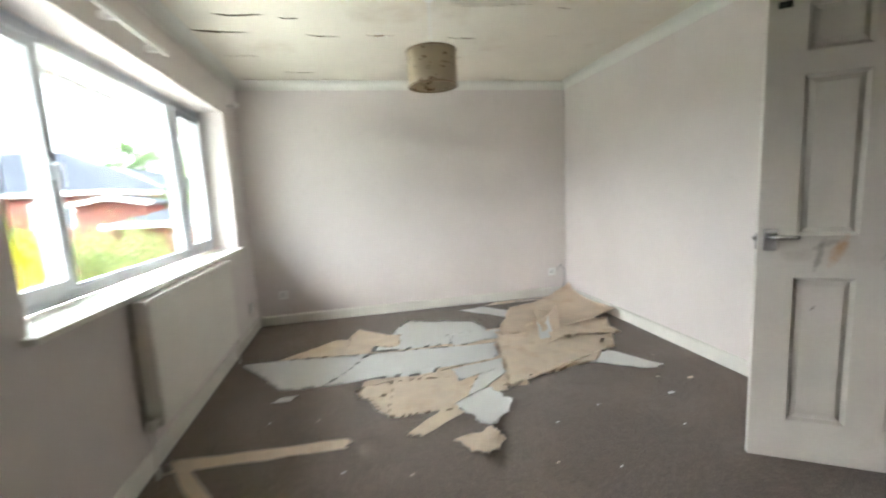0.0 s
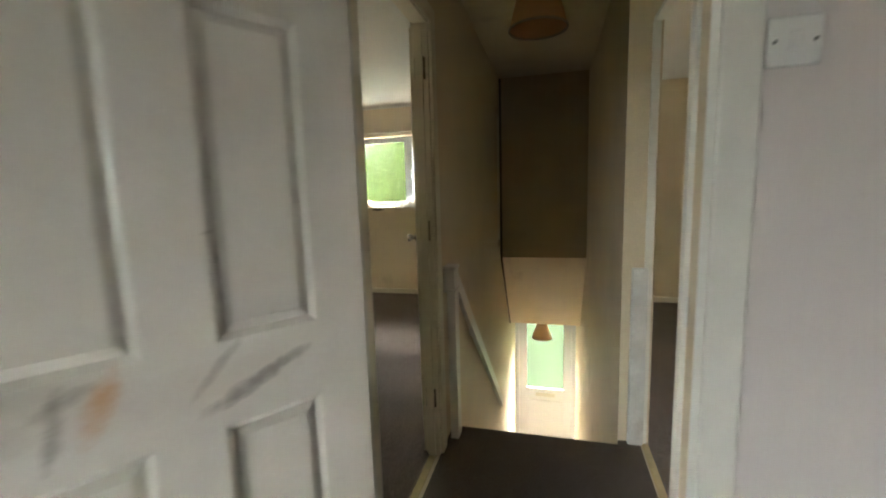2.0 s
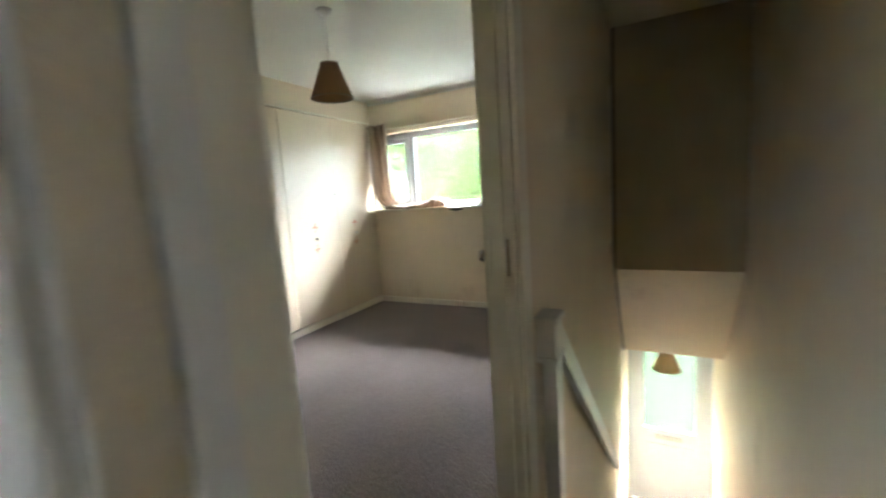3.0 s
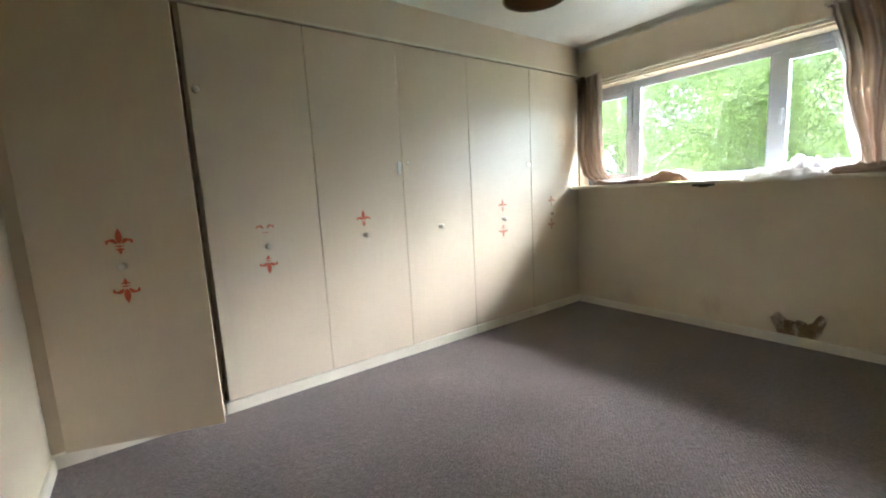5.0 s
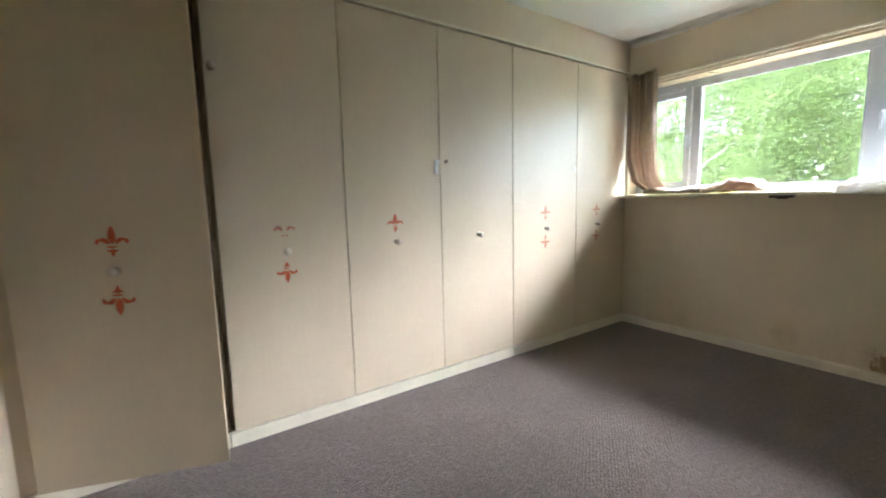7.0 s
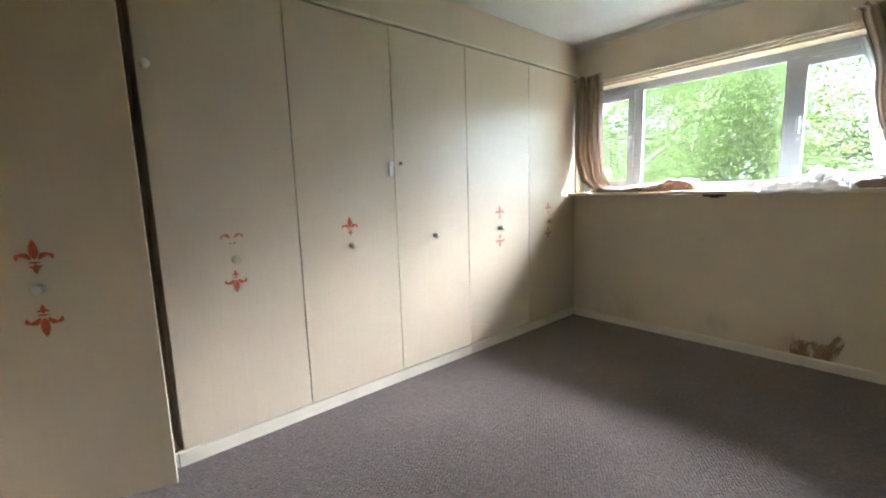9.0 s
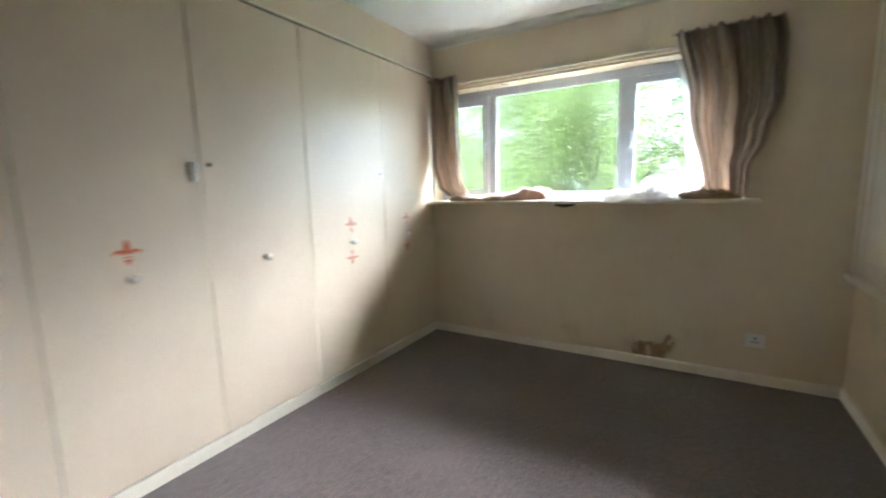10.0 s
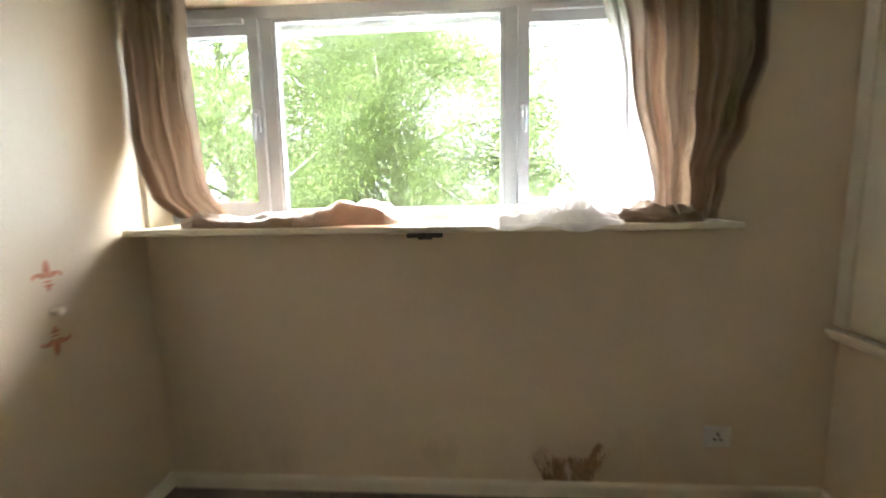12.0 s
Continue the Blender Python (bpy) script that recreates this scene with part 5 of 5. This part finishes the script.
for nm, xa, xb, dz in (("eaves_front", 6.533, 6.95, 0.0), ("eaves_back", -1.72, -1.403, -0.07)):
    ev = thing(nm, "white boarded eaves with a shallow gutter", "eaves")
    ev["kind"] = "structure"
    for i in range(4):
        w = (xb - xa) / 4
        part("soffit_board", boxes((xa + i * w + 0.003, xa + (i + 1) * w - 0.003, -3.3, 4.9, 2.125 + dz, 2.14 + dz), bevel=0.003), SOFFIT, ev)
    fx = (xb, xb + 0.02) if xa > 0 else (xa - 0.02, xa)
    part("fascia_board", boxes((*fx, -3.3, 4.9, 2.10 + dz, 2.618)), SOFFIT, ev)
    part("gutter", tube([((xb + 0.08) if xa > 0 else (xa - 0.08), -3.3, 2.16 + dz), ((xb + 0.08) if xa > 0 else (xa - 0.08), 4.9, 2.16 + dz)], 0.055, 12), SOFFIT, ev)
    for i in range(26):
        y = -3.2 + i * 0.31
        part("soffit_rib", boxes((xa + 0.002, xb - 0.002, y, y + 0.012, 2.118 + dz, 2.1245 + dz)), SOFFIT, ev)

LEAF_A = leaf_mat("birch_leaf", (0.115, 0.16, 0.042), (0.215, 0.262, 0.082))
LEAF_B = leaf_mat("dark_shrub_leaf", (0.045, 0.095, 0.022), (0.085, 0.145, 0.035))
LEAF_Y = leaf_mat("yellow_shrub_leaf", (0.42, 0.36, 0.015), (0.28, 0.28, 0.02))
BARK = surf("grey_birch_bark", (0.20, 0.18, 0.15), 0.9, 0.25, 6, 40, 0.5, 0.01, stretch=(1, 1, 0.3))


def leaves(points, size, seed):
    """Many small folded leaves at the points, each its own island."""
    rs = np.random.RandomState(seed)
    n = len(points)
    p = np.asarray(points)
    d = rs.normal(size=(n, 3))
    d /= np.linalg.norm(d, axis=1)[:, None]
    e = np.cross(d, rs.normal(size=(n, 3)))
    e /= np.linalg.norm(e, axis=1)[:, None]
    s = (size * rs.uniform(0.6, 1.3, n))[:, None]
    verts = np.concatenate([p - d * s * 0.5, p + e * s * 0.32, p + d * s * 0.5, p - e * s * 0.32], axis=1).reshape(-1, 3)
    faces = np.arange(4 * n).reshape(-1, 4)
    return verts.tolist(), faces.tolist()


def crown_part(parent, pts, size, seed, mat, name="crown"):
    me = bpy.data.meshes.new(name)
    v, f = leaves(pts, size, seed)
    me.from_pydata(v, [], f)
    me.materials.append(mat)
    ob = new(name, me)
    ob.parent = parent
    return ob


def tree(x, y, height, spread, n_limbs, n_leaves, leaf, seed, mat, label, low=0.25, droop=0.25):
    rnd = random.Random(seed)
    t = thing("tree", label, "tree", "garden trees")
    base = Vector((x, y, GROUND))
    pts = [base + Vector((0.12 * math.sin(i * 0.9 + seed), 0.10 * math.cos(i * 1.1), height * i / 8)) for i in range(9)]
    trunk = tube(pts, [0.16 * (1 - i / 9.5) + 0.015 for i in range(9)], 10)
    ends, limbs = [], []
    for k in range(n_limbs):
        h = low + (0.95 - low) * (k + rnd.random()) / n_limbs
        b = base + Vector((0.12 * math.sin(h * 8 * 0.9 + seed), 0.10 * math.cos(h * 8 * 1.1), height * h))
        a = k * 2.4 + rnd.uniform(-0.4, 0.4)
        reach = spread * (1.15 - 0.75 * h) * rnd.uniform(0.75, 1.1)
        rise = reach * rnd.uniform(0.25, 0.75)
        cur = [b]
        for i in range(1, 6):
            s = i / 5
            cur.append(b + Vector((math.cos(a + 0.25 * s) * reach * s, math.sin(a + 0.25 * s) * reach * s, rise * math.sin(s * 2.1) - droop * reach * s * s)) + Vector((rnd.uniform(-1, 1), rnd.uniform(-1, 1), rnd.uniform(-1, 1))) * 0.06)
        limbs.append(tube(cur, [0.05 * (1 - 0.16 * i) for i in range(6)], 6))
        ends += cur[1:]
        for q in (2, 3, 4):
            tw = [cur[q], cur[q] + Vector((rnd.uniform(-1, 1), rnd.uniform(-1, 1), rnd.uniform(-0.2, 0.6))) * 0.35, cur[q] + Vector((rnd.uniform(-1, 1), rnd.uniform(-1, 1), rnd.uniform(-0.5, 0.6))) * 0.7]
            limbs.append(tube(tw, [0.018, 0.011, 0.005], 5))
            ends += tw[1:]
    part("trunk", merge(trunk, *limbs), BARK, t, "grey trunk and limbs", True)
    rs = np.random.RandomState(seed)
    e = np.array([tuple(v) for v in ends])
    pick = e[rs.randint(0, len(e), n_leaves)]
    off = rs.normal(size=(n_leaves, 3)) * np.array([0.30, 0.30, 0.26])
    off[:, 2] -= np.abs(rs.normal(size=n_leaves)) * droop * 0.6
    crown_part(t, pick + off, leaf, seed + 1, mat)
    return t


def shrub(x, y, height, r, n, leaf, seed, mat, label):
    t = thing("shrub", label, "shrub", "garden shrubs")
    rs = np.random.RandomState(seed)
    part("stem", merge(*[tube([(x, y, GROUND), (x + 0.3 * r * math.cos(a), y + 0.3 * r * math.sin(a), GROUND + height * 0.4), (x + 0.6 * r * math.cos(a), y + 0.6 * r * math.sin(a), GROUND + height * 0.8)], [0.05, 0.03, 0.012], 6) for a in (0.3, 1.7, 2.9, 4.1, 5.3)]), BARK, t)
    c = rs.normal(size=(26, 3))
    c /= np.linalg.norm(c, axis=1)[:, None]
    c *= rs.uniform(0.45, 0.9, 26)[:, None]
    pick = c[rs.randint(0, 26, n)] + rs.normal(size=(n, 3)) * 0.17
    crown_part(t, pick * np.array([r, r, height * 0.5]) + np.array([x, y, GROUND + height * 0.52]), leaf, seed, mat)
    return t


tree(14.0, 4.2, 8.8, 4.8, 54, 250000, 0.05, 11, LEAF_A, "tall birch in fresh green leaf close to the house", 0.22, 0.45)
tree(14.4, 8.2, 8.2, 3.8, 30, 90000, 0.055, 12, LEAF_A, "birch with a forked grey trunk and loose crown", 0.25, 0.3)
tree(14.6, 1.2, 7.4, 2.5, 26, 62000, 0.05, 13, LEAF_A, "slender birch with a thin weeping crown", 0.3, 0.7)
tree(17.4, 6.4, 9.0, 3.8, 26, 26000, 0.10, 14, LEAF_A, "leafy birch standing further back", 0.2, 0.3)
tree(19.0, 12.0, 8.6, 4.0, 20, 7000, 0.12, 15, LEAF_A, "leafy birch standing further back", 0.2, 0.3)
shrub(10.2, 0.9, 2.2, 1.5, 4500, 0.09, 16, LEAF_A, "bright green hedge shrub before the front door")
shrub(10.6, 3.2, 2.0, 1.5, 3500, 0.09, 17, LEAF_A, "bright green hedge shrub before the front door")
shrub(-9.9, 13.6, 3.6, 1.5, 4500, 0.12, 18, LEAF_Y, "large yellow-leaved shrub in the gardens")
shrub(-7.6, 13.2, 2.0, 0.8, 1500, 0.12, 19, LEAF_Y, "small yellow-leaved shrub in a garden")
shrub(-7.4, 15.0, 3.9, 1.4, 4600, 0.12, 20, LEAF_A, "rounded green shrub beside a fence")
shrub(-11.9, 18.0, 3.4, 1.5, 3000, 0.14, 21, LEAF_B, "rounded green shrub beside a fence")
shrub(-5.2, 12.4, 2.2, 1.0, 2000, 0.11, 22, LEAF_Y, "small yellow-green shrub in a garden")
shrub(-8.8, 11.5, 1.6, 1.0, 1500, 0.11, 23, LEAF_B, "low green shrub in the garden")
tree(-11.0, 36.0, 9.5, 4.5, 18, 5000, 0.22, 24, LEAF_B, "distant green tree behind the houses", 0.3, 0.2)
tree(-17.5, 40.0, 9.0, 4.5, 18, 5000, 0.22, 25, LEAF_B, "distant green tree behind the houses", 0.3, 0.2)
tree(-7.4, 21.5, 5.6, 2.4, 16, 4000, 0.15, 26, LEAF_B, "garden tree in fresh leaf", 0.3, 0.2)

WIN_DARK = surf("dark_window_glass", (0.10, 0.12, 0.14), 0.08, 0.05)


def house(x0, x1, y0, y1, eave, ridge, along, wins, label):
    """Brick house: walls, pitched roof along x or gable to the viewer, white fascia and windows on the near side (y0)."""
    h = thing("house", label, "house", "neighbouring houses")
    o = 0.3
    if along == 'x':
        part("wall", boxes((x0, x1, y0, y1, GROUND, eave)), BRICK, h)
        hip = (y1 - y0) / 2
        bm = bmesh.new()
        ym = (y0 + y1) / 2
        b = [bm.verts.new(v) for v in ((x0 - o, y0 - o, eave), (x1 + o, y0 - o, eave), (x1 + o, y1 + o, eave), (x0 - o, y1 + o, eave))]
        r = [bm.verts.new((x0 + hip, ym, ridge)), bm.verts.new((x1 - hip, ym, ridge))]
        for f in ((b[0], b[1], r[1], r[0]), (b[1], b[2], r[1]), (b[2], b[3], r[0], r[1]), (b[3], b[0], r[0]), (b[3], b[2], b[1], b[0])):
            bm.faces.new(f)
        part("roof", bm, ROOF, h)
        part("fascia", boxes((x0 - o, x1 + o, y0 - o - 0.03, y0 - o - 0.002, eave - 0.16, eave + 0.04)), SOFFIT, h)
        part("fascia", boxes((x1 + o + 0.002, x1 + o + 0.03, y0 - o, y1 + o, eave - 0.16, eave + 0.04)), SOFFIT, h)
    else:
        xm = (x0 + x1) / 2
        part("wall", prism([(x0, GROUND), (x1, GROUND), (x1, eave), (xm, ridge), (x0, eave)], 'y', y0, y1), BRICK, h)
        for sx, xe in ((-1, x0), (1, x1)):
            k = (ridge - eave) / (xm - x0)
            part("roof_slope", prism([(xm, ridge + 0.02), (xe + sx * o, eave - o * k + 0.02), (xe + sx * o, eave - o * k + 0.14), (xm, ridge + 0.16)], 'y', y0 - 0.25, y1 + 0.2), ROOF, h)
            part("bargeboard", prism([(xm, ridge - 0.02), (xe + sx * o, eave - o * k - 0.02), (xe + sx * o, eave - o * k + 0.16), (xm, ridge + 0.18)], 'y', y0 - 0.30, y0 - 0.252), SOFFIT, h)
    for wx, wz, ww, wh in wins:
        wo = part("window", boxes((wx, wx + ww, y0 - 0.05, y0 - 0.004, wz, wz + 0.07), (wx, wx + ww, y0 - 0.05, y0 - 0.004, wz + wh - 0.07, wz + wh), (wx, wx + 0.07, y0 - 0.05, y0 - 0.004, wz + 0.07, wz + wh - 0.07),
                                  (wx + ww - 0.07, wx + ww, y0 - 0.05, y0 - 0.004, wz + 0.07, wz + wh - 0.07), (wx + ww / 2 - 0.04, wx + ww / 2 + 0.04, y0 - 0.05, y0 - 0.004, wz + 0.07, wz + wh - 0.07)), SOFFIT, h)
        part("pane", boxes((wx + 0.071, wx + ww - 0.071, y0 - 0.02, y0 - 0.006, wz + 0.071, wz + wh - 0.071)), WIN_DARK, wo)
    return h


house(-26, -10.3, 20.3, 26.5, 2.1, 4.1, 'x', [(-13.2, 0.6, 1.6, 1.1), (-17.0, 0.6, 1.6, 1.1), (-13.2, -1.9, 1.6, 1.1), (-16.5, -1.9, 1.6, 1.1), (-21, 0.6, 1.6, 1.1)], "red brick house with a grey hipped roof")
house(-16.3, -11.9, 30, 39, 2.4, 3.7, 'y', [(-14.8, 1.0, 1.3, 1.0), (-14.8, -1.6, 1.3, 1.1)], "red brick gabled house with white bargeboards")
house(-10.4, -8.0, 18.2, 20.0, 1.45, 1.65, 'y', [], "low red brick outbuilding with a shallow roof")
house(-8.4, -5.0, 16.6, 19.5, 0.75, 1.25, 'x', [], "brick garage with a pale grey roof")
house(-6.5, -1.0, 30, 37, 2.3, 4.2, 'x', [(-5.2, 0.6, 1.4, 1.1)], "red brick house with a grey hipped roof")
FENCE = surf("red_brown_fence_board", (0.30, 0.14, 0.09), 0.85, 0.2, 3, 30, 0.4, 0.005, stretch=(1, 1, 0.1))
PALE_FENCE = surf("weathered_fence_board", (0.42, 0.34, 0.25), 0.85, 0.2, 3, 30, 0.4, 0.005, stretch=(1, 1, 0.1))


def fence(x0, x1, y, top, mat, label):
    f = thing("fence", label, "fence", "garden fences")
    n = int((x1 - x0) / 0.16)
    board = boxes((0, 0.145, -0.01, 0.01, 0, top - GROUND - 0.05))
    me = bpy.data.meshes.new("board")
    board.to_mesh(me)
    board.free()
    me.materials.append(mat)
    for i in range(n):
        b = new("board", me)
        b.parent = f
        b.matrix_basis = pose(x0 + i * 0.16, y + 0.004 * (i % 2), GROUND + 0.03 * ((i * 7) % 3 - 1) * 0.3 + 0.02)
    for i in range(int((x1 - x0) / 1.8) + 1):
        part("post", boxes((x0 + i * 1.8 - 0.05, x0 + i * 1.8 + 0.05, y + 0.02, y + 0.12, GROUND, top + 0.05)), mat, f)
    return f


fence(-13.0, -5.0, 16.0, -0.55, FENCE, "red-brown boarded garden fence")
fence(-12.0, -3.2, 9.6, -1.0, PALE_FENCE, "weathered boarded garden fence")
fence(6.9, 16.0, -4.2, -1.0, PALE_FENCE, "weathered boarded garden fence")
